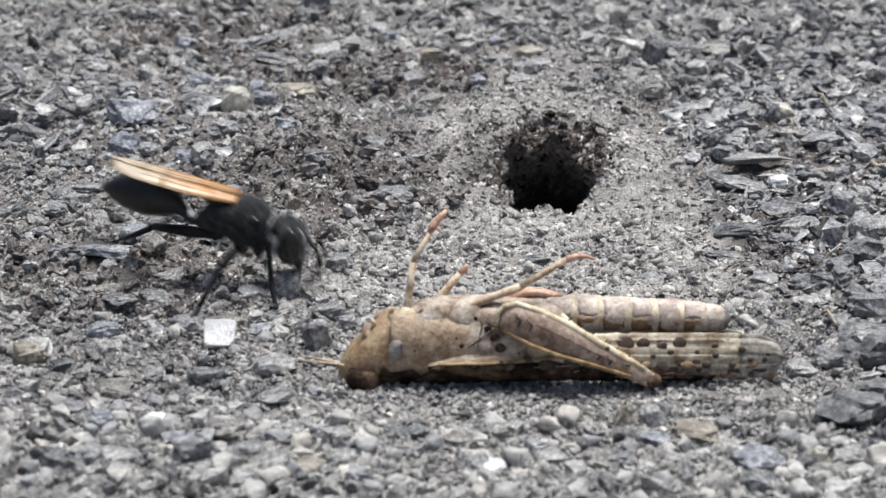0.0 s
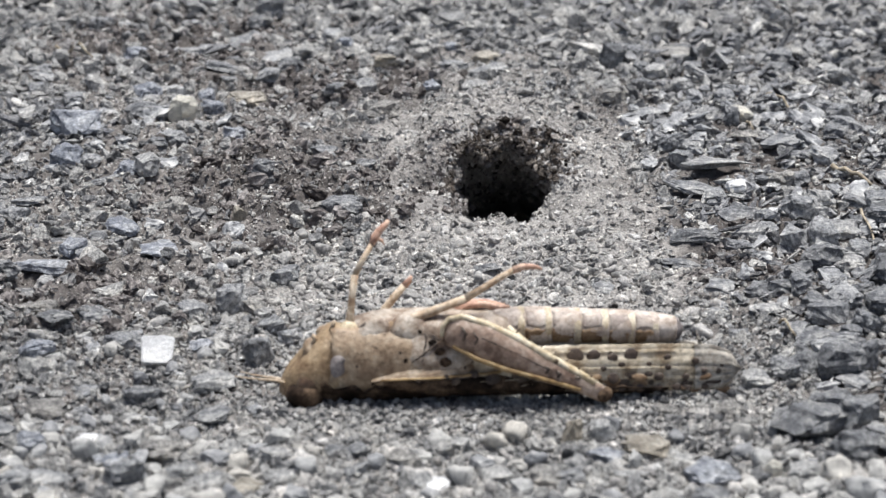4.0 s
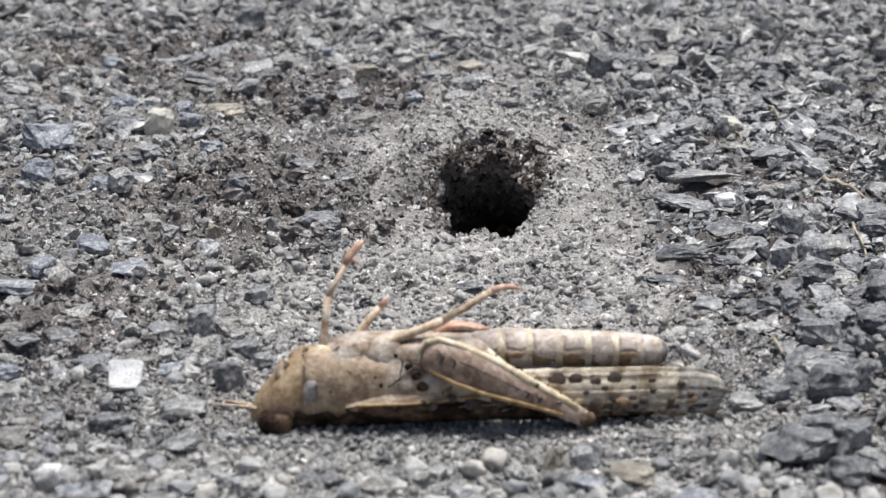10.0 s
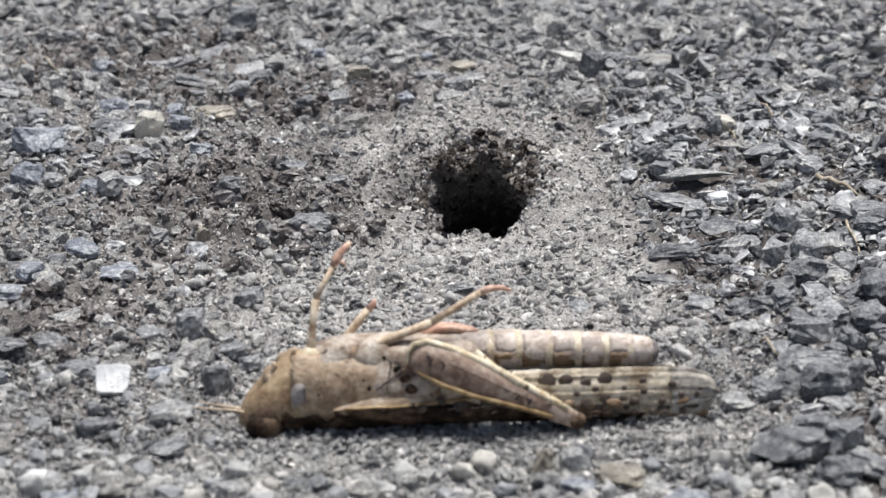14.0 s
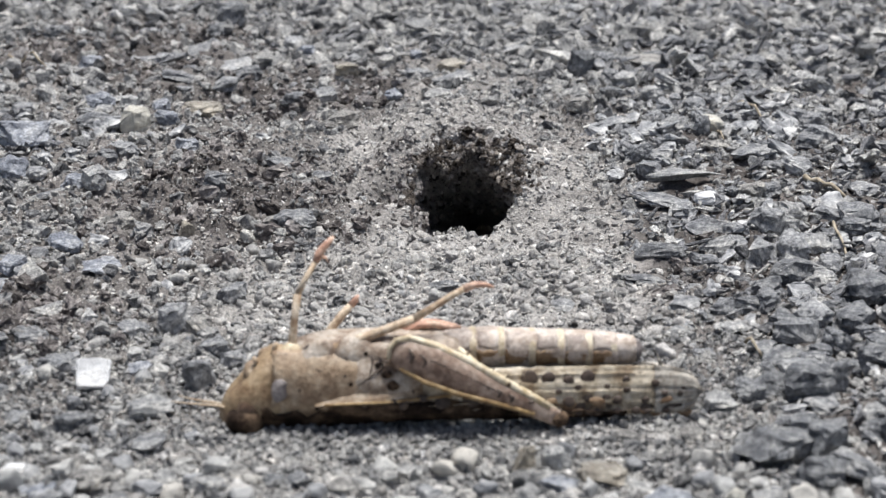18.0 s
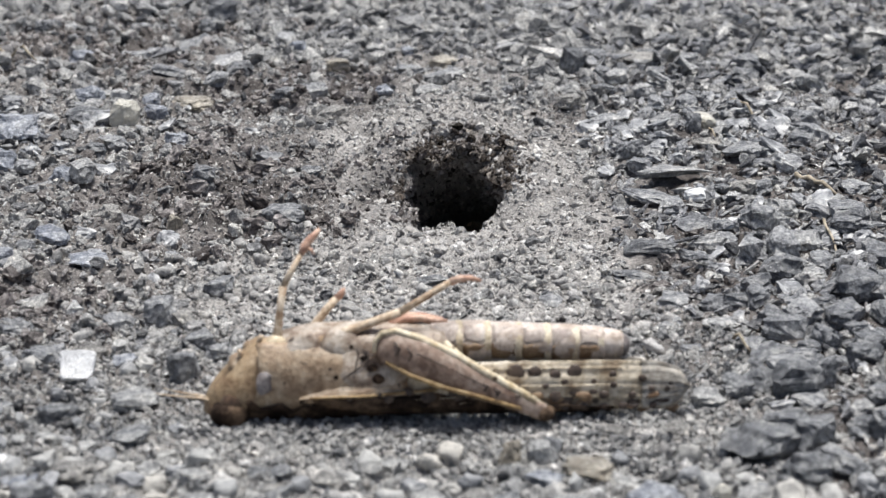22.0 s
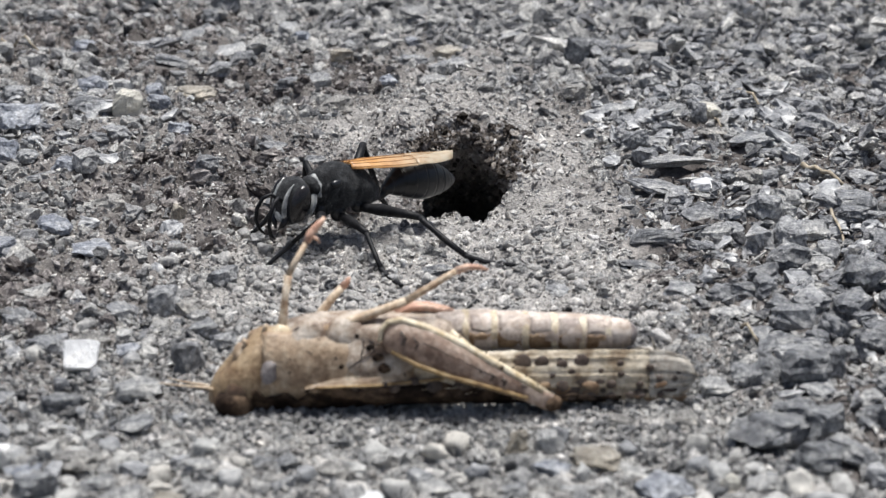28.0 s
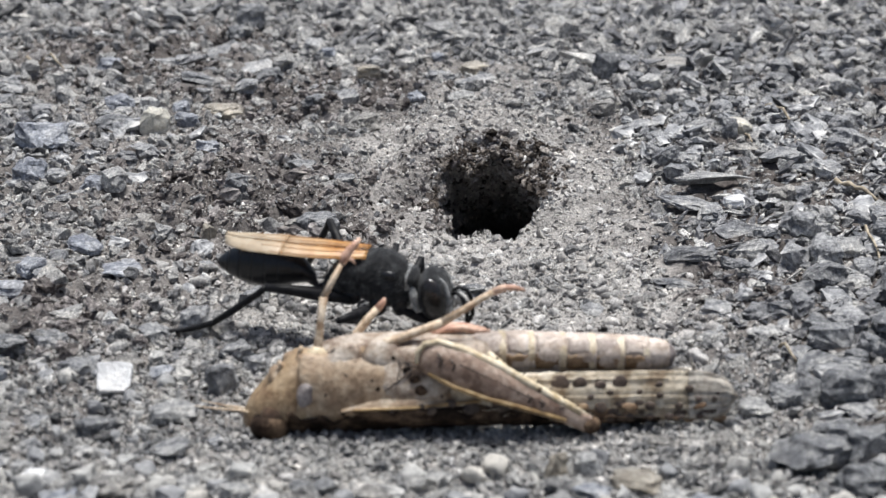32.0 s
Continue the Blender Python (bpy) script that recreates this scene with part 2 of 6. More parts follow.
def crumbs(x, y, seed):
    """Rounded lumps that touch: 1 on a lump's top, falling to 0 between them."""
    x0, y0 = np.floor(x), np.floor(y)
    best = np.full(np.shape(x), 9.0)
    for i in (-1, 0, 1):
        for j in (-1, 0, 1):
            cx, cy = x0 + i, y0 + j
            px, py = cx + 0.1 + 0.8 * lattice(cx, cy, seed), cy + 0.1 + 0.8 * lattice(cx, cy, seed + 5)
            r = 0.45 + 0.75 * lattice(cx, cy, seed + 9)
            best = np.minimum(best, ((x - px) ** 2 + (y - py) ** 2) / (r * r))
    return np.sqrt(np.clip(1 - best, 0, 1))


def step(a, b, v):
    t = np.clip((v - a) / (b - a), 0, 1)
    return t * t * (3 - 2 * t)


# ---- the ground, in millimetres: a burrow mouth in a patch of bare silt, gravel all round
HOLE_X, HOLE_Y, HOLE_RX, HOLE_RY = 5.9, 73.2, 7.9, 12.4


def bare(x, y):
    """1 on the bare silt round the burrow and before it, 0 in the gravel."""
    wob = 7 * value_noise(x / 11, y / 15, 3) + 5 * value_noise(x / 4, y / 5, 4)
    a = step(30, 11, np.hypot(x - 8, (y - 70) / 1.8) + 1.3 * wob)
    b = step(36, 22, np.hypot(x - 3, (y - 28) / 0.8) + wob)
    c = step(52, 32, np.hypot(x - 8, (y + 24) / 0.40) + wob)
    d = 0.8 * step(24, 8, np.hypot(x - 2, (y - 124) / 1.5) + 1.4 * wob)
    return np.maximum(np.maximum(a, b), np.maximum(c, d))


EDGE = (36, 35, 37, 38, 35, 30, 29, 31)  # where the dark slate begins, from near to far


def slaty(x, y):
    """1 where flat slate lies thickest."""
    wob = 14 * value_noise(x / 17, y / 24, 8) + 7 * value_noise(x / 6, y / 8, 9)
    right = step(-7, 9, x - np.interp(y, (-40, -20, -10, 2, 15, 30, 50, 90), EDGE) + 0.8 * wob)
    back = step(120, 165, y + 0.5 * x + 1.6 * wob)
    drift = step(14, 5, np.hypot((x + 38) / 1.3, (y - 142) / 1.6) + 0.6 * wob)
    left = step(46, 60, -x + wob) * step(60, 80, y + wob) * step(112, 98, y + wob)
    return np.maximum(np.maximum(right, back * 0.75), np.maximum(left, drift) * 0.75)


def dug_soil(x, y):
    """1 on the dark crumbly soil thrown out beside the burrow and on the funnel's far face."""
    wob = 8 * value_noise(x / 8, y / 11, 12) + 4 * value_noise(x / 3, y / 4, 13)
    a = step(27, 9, np.hypot(x + 28, (y - 64) / 1.25) + wob)
    b = step(20, 6, np.hypot((x + 52) / 1.1, (y - 22) / 1.1) + wob)
    c = np.maximum(step(42, 16, np.hypot(x + 55, (y - 148) / 0.9) + 1.5 * wob), step(30, 10, np.hypot(x + 20, (y - 120) / 0.9) + 1.5 * wob))
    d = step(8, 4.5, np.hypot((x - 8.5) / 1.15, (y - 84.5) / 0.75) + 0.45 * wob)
    e = step(14, 4, np.hypot(x - 41, (y - 38) / 1.3) + wob)
    return np.clip(np.maximum(np.maximum(np.maximum(a * 0.85, b * 0.85), np.maximum(c * 0.95, d * 0.7)), 0.7 * e), 0, 1)


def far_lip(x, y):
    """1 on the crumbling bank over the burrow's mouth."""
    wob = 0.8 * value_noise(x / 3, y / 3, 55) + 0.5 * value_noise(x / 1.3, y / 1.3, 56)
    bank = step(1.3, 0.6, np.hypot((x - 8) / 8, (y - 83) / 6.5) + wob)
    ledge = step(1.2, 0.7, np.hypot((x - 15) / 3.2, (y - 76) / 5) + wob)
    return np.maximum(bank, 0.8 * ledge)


def hollow(x, y):
    """1 on the trodden ramp of fine brown soil that runs down into the mouth."""
    wob = 0.6 * value_noise(x / 4, y / 5, 57)
    return step(1.35, 0.5, np.hypot((x + 4.5) / 5.5, (y - 76) / 13) + wob)


def clump(x, y):
    """Patches: 1 where stones have gathered, 0 where fine soil shows."""
    n = value_noise(x / 9, y / 13, 31) + 0.7 * value_noise(x / 3.7, y / 5, 32)
    return step(-0.30, 0.22, n)


def height(x, y):
    near = np.exp(-((x / 320.0) ** 2 + ((y - 60) / 320.0) ** 2))
    h = 2.4 * value_noise(x / 40, y / 40, 1) + 1.3 * value_noise(x / 13, y / 13, 2)
    h = h + near * (0.9 * value_noise(x / 4.5, y / 4.5, 5) + (0.8 + 0.5 * (1 - bare(x, y))) * value_noise(x / 1.9, y / 1.9, 6))
    h = h + near * dug_soil(x, y) * (4.4 * value_noise(x / 4.6, y / 4.6, 15) + 2.2 * value_noise(x / 1.7, y / 1.7, 16))
    h = h + near * (1.5 - bare(x, y)) * (0.6 * crumbs(x / 2.3, y / 2.3, 41) + 0.4 * crumbs(x / 1.25, y / 1.25, 42))
    h = h + near * bare(x, y) * step(20, 40, y) * (2.4 * value_noise(x / 6, y / 7, 51) + 1.5 * value_noise(x / 2.8, y / 3.2, 52) + 0.45 * crumbs(x / 1.7, y / 1.7, 53))
    # level under the prey
    flat = step(1.6, 1.0, np.hypot((x - 2) / 30, (y + 5) / 10))
    h = h * (1 - 0.8 * flat)
    # the ground sinks to the burrow's mouth and rises steeply behind it
    h = h - 4.5 * np.exp(-(((x - 5) / 17) ** 2 + ((y - 62) / 15) ** 2))
    rough = 1 + 0.3 * value_noise(x / 2.6, y / 2.6, 18) + 0.25 * value_noise(x / 1.2, y / 1.2, 19)
    side = np.exp(-(((x - 5.5) / 11.5) ** 4))
    bank = step(79, 88, y + 0.05 * (x - 6) ** 2 - 1.5 + 3.5 * value_noise(x / 4, y / 4, 21)) * step(128, 92, y)
    d = np.hypot((x - HOLE_X) / HOLE_RX, (y - HOLE_Y) / HOLE_RY)
    h = h + side * (3.2 * bank * rough - 2.2 * step(1.7, 0.95, d) * step(70, 76, y))
    left = np.exp(-(((x + 5.0) / 5.0) ** 2 + ((y - 74) / 10) ** 2))
    h = h - 3.6 * left * rough
    return h


def axis_lines(lo, hi, pitch, far):
    """Grid lines: close together from lo to hi, then ever wider out to far."""
    mid = list(np.arange(lo, hi + 1e-6, pitch))
    out, s, v = [], pitch, hi
    while v < far:
        s *= 1.35
        v += s
        out.append(v)
    inn, s, v = [], pitch, lo
    while v > -far:
        s *= 1.35
        v -= s
        inn.append(v)
    return np.array(inn[::-1] + mid + out)


def hole_edge(a):
    """How far the burrow's rim lies from its middle, towards the angle a, as a share of the ellipse."""
    return 1.02 - 0.07 * np.sin(a) + 0.05 * np.sin(3 * a + 0.6) + 0.03 * np.sin(5 * a + 2) + 0.015 * np.sin(11 * a) + 0.012 * np.sin(23 * a + 1) + 0.01 * np.sin(37 * a)


def build_ground():
    xs = axis_lines(-100, 100, 0.5, 60000)
    ys = axis_lines(-46, 190, 0.5, 60000)
    gx, gy = np.meshgrid(xs, ys)
    # grid points near the burrow's rim are drawn onto it
    ang = np.arctan2((gy - HOLE_Y) / HOLE_RY, (gx - HOLE_X) / HOLE_RX)
    far = np.hypot((gx - HOLE_X) / HOLE_RX, (gy - HOLE_Y) / HOLE_RY) / hole_edge(ang)
    pull = np.where(np.abs(far - 1) < 0.05, 1 / np.maximum(far, 0.5), 1.0)
    gx, gy = HOLE_X + (gx - HOLE_X) * pull, HOLE_Y + (gy - HOLE_Y) * pull
    gz = height(gx, gy)
    v = np.stack([gx, gy, gz], -1).reshape(-1, 3)
    w = len(xs)
    i = (np.arange(len(ys) - 1)[:, None] * w + np.arange(w - 1)).ravel()
    f = np.stack([i, i + 1, i + w + 1, i + w], 1)
    c = v[f].mean(1)
    ang = np.arctan2((c[:, 1] - HOLE_Y) / HOLE_RY, (c[:, 0] - HOLE_X) / HOLE_RX)
    keep = np.hypot((c[:, 0] - HOLE_X) / HOLE_RX, (c[:, 1] - HOLE_Y) / HOLE_RY) > hole_edge(ang)
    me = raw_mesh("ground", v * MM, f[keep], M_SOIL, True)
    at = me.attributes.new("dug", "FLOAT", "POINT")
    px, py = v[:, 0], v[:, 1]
    # between the stones the soil is darkened too: gap shade put into its colour
    darker = np.maximum(np.maximum(dug_soil(px, py), np.maximum(0.6 * far_lip(px, py), 0.4 * hollow(px, py))), np.maximum(0.68 * (1 - bare(px, py)), 0.95 * slaty(px, py)))
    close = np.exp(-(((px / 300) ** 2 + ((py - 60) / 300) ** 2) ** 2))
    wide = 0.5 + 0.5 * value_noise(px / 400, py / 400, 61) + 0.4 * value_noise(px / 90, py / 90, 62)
    at.data.foreach_set("value", np.clip(wide + (darker - wide) * close, 0, 1).astype(np.float32))
    ground = tagged(new("ground", me), "pale grey packed silt and sand with a burrow mouth", "ground", kind="structure")
    # the burrow's shaft slants down and away under the soil
    rings, seg = 64, 120
    verts = []
    for k in range(rings):
        s = k / (rings - 1)
        go = 80 * max(0, s - 0.04)
        for j in range(seg):
            a = 2 * math.pi * j / seg
            e = float(hole_edge(np.float64(a)))
            r = (1.10 - 0.17 * min(1, s * 9)) * e * (1 + 0.12 * noise.noise((math.cos(a) * 2.2, math.sin(a) * 2.2, go * 0.16)) + min(1, k / 4) * (0.10 * noise.noise((math.cos(a) * 5, math.sin(a) * 5, go * 0.4)) + 0.07 * noise.noise((math.cos(a) * 12, math.sin(a) * 12, go * 1.0))))
            x = HOLE_X + HOLE_RX * r * math.cos(a) + go * 0.12
            y = HOLE_Y + HOLE_RY * r * math.sin(a) * (1 - 0.15 * s) + go * 0.82
            z = -2.2 - go * 0.52 + 3.0 * math.sin(a) * (1 - s)
            top = float(height(np.float64(x), np.float64(y)))
            if k == 0:
                z = top - 0.7
            elif k < 6:
                z = min(z + (top - 0.8 - z) * (1 - k / 6), top - 0.7 - 0.12 * k)
            verts.append((x, y, z))
    verts.append((HOLE_X + 80 * 0.12, HOLE_Y + 80 * 0.82, -3 - 80 * 0.52))
    faces = []
    for k in range(rings - 1):
        for j in range(seg):
            a, b = k * seg + j, k * seg + (j + 1) % seg
            faces += [(a, a + seg, b), (b, a + seg, b + seg)]
    last = (rings - 1) * seg
    faces += [(last + j, len(verts) - 1, last + (j + 1) % seg) for j in range(seg)]
    me = raw_mesh("burrow_shaft", np.array(verts) * MM, np.array(faces), M_SOIL, True)
    at = me.attributes.new("dug", "FLOAT", "POINT")
    at.data.foreach_set("value", np.full(len(verts), 0.22, np.float32))
    shaft = tagged(new("burrow_shaft", me), "dark slanting burrow shaft dug into the soil", "burrow", kind="structure")
    # soil crumbs that stick to its wall
    rng = np.random.RandomState(23)
    forms = [hull(460 + i, 11, 0.8, 0.3) for i in range(10)]
    vs, fs, base = [], [], 0
    for n in range(2600):
        k, j = int(1 + 26 * rng.uniform() ** 1.4), rng.randint(0, seg)
        p = np.array(verts[k * seg + j])
        fv, ff = forms[n % 10]
        turn = np.array(Matrix.Rotation(rng.uniform(0, 6.28), 3, Vector(rng.normal(0, 1, 3)).normalized()))
        vs.append(fv @ turn * min(2.4, 0.35 + abs(rng.normal(0, 0.55))) + p)
        fs.append(ff + base)
        base += len(fv)
    me = raw_mesh("soil_crumbs", np.concatenate(vs) * MM, np.concatenate(fs), M_CLOD)
    crumbs_in = tagged(new("soil_crumbs", me), "brown soil crumbs stuck to the burrow's wall", kind="stuff")
    crumbs_in.parent = shaft
    return ground


# ---- loose stones
def hull(seed, n, squash, jag=0.25, cuts=0, rough=0.06, cap=1.5):
    """An angular broken piece of about unit size: verts and triangles; with cuts its faces are broken up and uneven."""
    rnd = random.Random(seed)
    bm = bmesh.new()
    for _ in range(n):
        a, u = rnd.uniform(0, 2 * math.pi), rnd.uniform(-1, 1)
        s = math.sqrt(max(0, 1 - u * u)) ** 0.6
        r = rnd.uniform(1 - jag, 1)
        bm.verts.new((0.5 * r * s * math.cos(a), 0.5 * r * s * math.sin(a), 0.5 * squash * max(-1, min(1, u * cap)) * r))
    bmesh.ops.convex_hull(bm, input=bm.verts)
    bmesh.ops.delete(bm, geom=[v for v in bm.verts if not v.link_faces], context="VERTS")
    bmesh.ops.triangulate(bm, faces=bm.faces)
    if cuts:
        bmesh.ops.subdivide_edges(bm, edges=bm.edges, cuts=cuts, use_grid_fill=True)
        bmesh.ops.triangulate(bm, faces=bm.faces)
        bm.normal_update()
        for v in bm.verts:
            p = Vector((v.co.x, v.co.y, v.co.z * 1.4 / max(0.3, squash)))
            a = noise.noise(p * 3.1 + Vector((seed, 0, 0))) + 0.6 * noise.noise(p * 7.3 + Vector((0, seed, 0))) + 0.35 * noise.noise(p * 15 + Vector((0, 0, seed)))
            v.co += v.normal * a * rough * (0.5 + 0.5 * squash)
    bm.verts.index_update()
    v = np.array([x.co[:] for x in bm.verts])
    f = np.array([[x.index for x in fc.verts] for fc in bm.faces])
    bm.free()
    return v, f


build_ground()

STONES = []  # x, y, half width of each large stone, so that the gravel leaves room


def scatter(name, label, material, rng, x, y, size, protos, lift, tilt, large=(), limit=99.0, smooth=False, lie=None, long=0.24):
    """Joins many small pieces, each with its own turn, tilt and size, into one loose layer."""
    n = len(x)
    yaw, tx, ty = rng.uniform(0, 2 * np.pi, n), rng.normal(0, tilt, n), rng.normal(0, tilt, n)
    if lie is not None:
        yaw = rng.normal(lie, 0.7, n)
    z = height(x, y) + lift * size
    stretch = np.exp(np.abs(rng.normal(0, long, n)) if lie is not None else rng.normal(0, long, n))
    pick = rng.randint(0, len(protos), n)
    if large:
        pick = np.where(size > limit, len(protos) + rng.randint(0, len(large), n), pick)
        protos = list(protos) + list(large)
    vs, fs, base = [], [], 0
    for p, (pv, pf) in enumerate(protos):
        k = np.where(pick == p)[0]
        q = pv[None] * size[k, None, None] * np.stack([stretch[k], 1 / stretch[k], np.ones(len(k))], -1)[:, None]
        c, s = np.cos(tx[k])[:, None], np.sin(tx[k])[:, None]
        q = np.stack([q[..., 0], q[..., 1] * c - q[..., 2] * s, q[..., 1] * s + q[..., 2] * c], -1)
        c, s = np.cos(ty[k])[:, None], np.sin(ty[k])[:, None]
        q = np.stack([q[..., 0] * c + q[..., 2] * s, q[..., 1], q[..., 2] * c - q[..., 0] * s], -1)
        c, s = np.cos(yaw[k])[:, None], np.sin(yaw[k])[:, None]
        q = np.stack([q[..., 0] * c - q[..., 1] * s, q[..., 0] * s + q[..., 1] * c, q[..., 2]], -1)
        q = q + np.stack([x[k], y[k], z[k]], -1)[:, None]
        vs.append(q.reshape(-1, 3))
        fs.append((pf[None] + (np.arange(len(k)) * len(pv))[:, None, None] + base).reshape(-1, 3))
        base += len(k) * len(pv)
    me = raw_mesh(name, np.concatenate(vs) * MM, np.concatenate(fs), material, smooth)
    return tagged(new(name, me), label, "gravel", kind="stuff")


def open_ground(x, y, size):
    """Which places are clear of the burrow's mouth and of the large stones."""
    ok = np.hypot((x - HOLE_X) / (HOLE_RX + 0.4 * size), (y - HOLE_Y) / (HOLE_RY + 0.4 * size)) > 0.985
    for sx, sy, r in STONES:
        ok &= np.hypot(x - sx, y - sy) > r + 0.15 * size
    return ok


def in_sight(x, y):
    return np.abs(x) < 60 + 0.21 * (y + 30)


def singles(name, label, group, shapes, rng, x, y, size, lift, turn=None):
    """Stones of one kind, each a thing of its own with its own turn, tilt and size."""
    for j in range(len(x)):
        ob = tagged(new(name, shapes[j % len(shapes)]), label, "stone", group)
        yaw = rng.uniform(0, 360) if turn is None else rng.normal(turn, 40)
        ob.matrix_world = pose(x[j] * MM, y[j] * MM, (float(height(x[j], y[j])) + lift * size[j]) * MM, rng.uniform(-24, 24), rng.uniform(-24, 24), yaw) @ Matrix.Diagonal((size[j] * rng.uniform(0.95, 1.4), size[j] * rng.uniform(0.7, 1.0), size[j], 1))


def gravel():
    rng = np.random.RandomState(11)
    chips = [hull(100 + i, 13, 0.30, 0.4) for i in range(20)]
    lumps = [hull(200 + i, 15, 0.72, 0.35) for i in range(16)]
    big_chips = [hull(120 + i, 13, 0.34, 0.4, 1, 0.14) for i in range(16)]
    big_lumps = [hull(220 + i, 16, 0.74, 0.3, 1, 0.18) for i in range(16)]
    fine_chips = [hull(140 + i, 14, 0.34, 0.4, 3, 0.13) for i in range(20)]
    fine_lumps = [hull(240 + i, 17, 0.76, 0.3, 2, 0.20) for i in range(16)]
    rounds = [hull(400 + i, 13, 0.75, 0.2, 1, 0.14) for i in range(14)]
    grains = [hull(300 + i, 6, 0.8, 0.35) for i in range(16)]

    def places(n):
        x, y = rng.uniform(-112, 112, n), rng.uniform(-46, 206, n)
        k = in_sight(x, y)
        return x[k], y[k]

    # flat slate chips, leaning one way like fallen tiles
    x, y = places(52000)
    size = np.clip(rng.lognormal(0.30, 0.58, len(x)), 0.6, 6.0)
    k = (rng.uniform(0, 1, len(x)) < (0.06 + 0.84 * slaty(x, y) * (1 - 0.9 * dug_soil(x, y))) * (0.25 + 0.75 * clump(x, y)) * (1 - 0.35 * step(95, 140, y))) & (bare(x, y) * size < 1.0) & open_ground(x, y, size)
    lift = rng.uniform(0.0, 0.55, len(x)) * slaty(x, y) + 0.05
    # the largest near ones are stones of their own
    big = np.where(k & (size > 2.8) & (y > -40) & (y < 118) & (np.abs(x) < 66))[0][:300]
    shards = [raw_mesh("slate_shard", pv * MM, pf, ROCK["slate"]) for pv, pf in fine_chips]
    singles("slate_shard", "thin broken grey slate shard lying in gravel", "loose stones on the ground", shards, rng, x[big], y[big], size[big], 0.12, 42)
    k[big] = False
    scatter("slate_gravel", "grey flat broken slate chips lying on soil", M_SLATE, rng, x[k], y[k], size[k], chips, lift[k], 0.46, big_chips, 1.7, lie=0.75, long=0.42)
    # dusty angular gravel
    x, y = places(62000)
    size = np.clip(rng.lognormal(0.05, 0.46, len(x)) * (1 + 0.55 * step(95, 130, y)), 0.5, 4.6)
    most = np.where(y < -14, 4.0, np.where(y < 42, 2.3, np.where(y < 105, 1.3, 2.6)))
    k = (rng.uniform(0, 1, len(x)) < (1 - (0.45 + 0.35 * step(38, 52, y)) * bare(x, y)) * (1 - 0.85 * dug_soil(x, y)) * (1 - 0.3 * slaty(x, y)) * (0.25 + 0.75 * np.maximum(clump(x + 40, y), step(105, 140, y)))) & ((bare(x, y) < 0.5) | (size < most)) & open_ground(x, y, size)
    near = (rng.uniform(0, 1, len(x)) < 0.22) & (y < -17) & open_ground(x, y, size)
    size = np.where(y < -17, np.minimum(size * (1 + 0.4 * step(-17, -28, y)), 3.4), np.where((y < 4) & (np.abs(x - 2) < 34), np.minimum(size, 1.2), size))
    k |= near
    big = np.where(k & (size > 1.9) & (y > -40) & (y < 130))[0][:300]
    pieces = [raw_mesh("gravel_stone", pv * MM, pf, M_GRAVEL) for pv, pf in fine_lumps]
    singles("gravel_stone", "dusty grey angular gravel stone", "loose stones on the ground", pieces, rng, x[big], y[big], size[big], 0.1)
    k[big] = False
    scatter("pale_gravel", "pale grey dusty angular gravel", M_PALE, rng, x[k], y[k], size[k], lumps, rng.uniform(-0.1, 0.2, len(x))[k], 0.6, big_lumps, 1.6)
    # soil crumbs
    x, y = places(60000)
    size = np.clip(rng.lognormal(-0.2, 0.5, len(x)), 0.4, 2.8)
    near_mouth = np.hypot(x - 5, y - 82) < 20
    size = np.where(near_mouth, np.minimum(size, 1.5), size)
    k = (rng.uniform(0, 1, len(x)) < 0.8 * dug_soil(x, y) * (1 - far_lip(x, y))) & open_ground(x, y, size)
    big = np.where(k & (size > 1.35) & (y < 118))[0][:300]
    pieces = [raw_mesh("soil_clod", pv * MM, pf, M_SOIL_CLOD) for pv, pf in fine_lumps]
    singles("soil_clod", "crumbly brown-grey clod of dug soil", "soil clods beside the burrow", pieces, rng, x[big], y[big], 1.25 * size[big], 0.15)
    k[big] = False
    scatter("soil_crumbs", "brown-grey crumbs of freshly dug soil", M_CLOD, rng, x[k], y[k], size[k], lumps, rng.uniform(-0.05, 0.2, len(x))[k], 0.6, big_lumps, 1.0)
    # small crumbs between them
    x, y = places(120000)
    size = np.clip(rng.lognormal(-0.7, 0.38, len(x)), 0.3, 1.1)
    k = (rng.uniform(0, 1, len(x)) < np.maximum(1.2 * dug_soil(x, y), 0.5 * (1 - bare(x, y)) * step(170, 100, y))) & open_ground(x, y, size)
    scatter("soil_crumbs", "small brown-grey crumbs of dry soil", M_CLOD, rng, x[k], y[k], size[k], grains, rng.uniform(-0.2, 0.3, len(x))[k], 0.8)
    # dark brown clods that hang on the bank over the burrow's mouth, paler towards its edge
    fx, fy = rng.normal(7, 8, 14000), rng.normal(82, 8, 14000)
    fs = np.clip(rng.lognormal(-0.55, 0.5, 14000), 0.25, 1.9)
    chance = rng.uniform(0, 1, 14000)
    clear = open_ground(fx, fy, fs)
    darker = (chance < 0.36 * far_lip(fx, fy) ** 1.5) & clear
    dry = (chance > 0.45) & (chance < 0.45 + 0.3 * np.maximum(far_lip(fx, fy), hollow(fx, fy))) & clear
    scatter("soil_clods", "dark brown soil clods over the burrow's mouth", M_LIP, rng, fx[darker], fy[darker], fs[darker], rounds, rng.uniform(-0.1, 0.3, 14000)[darker], 0.7)
    scatter("soil_crumbs", "dry brown soil crumbs round the burrow's mouth", M_CLOD, rng, fx[dry], fy[dry], 0.8 * fs[dry], lumps, rng.uniform(-0.1, 0.3, 14000)[dry], 0.7)
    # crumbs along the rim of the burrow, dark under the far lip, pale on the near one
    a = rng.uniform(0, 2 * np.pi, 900)
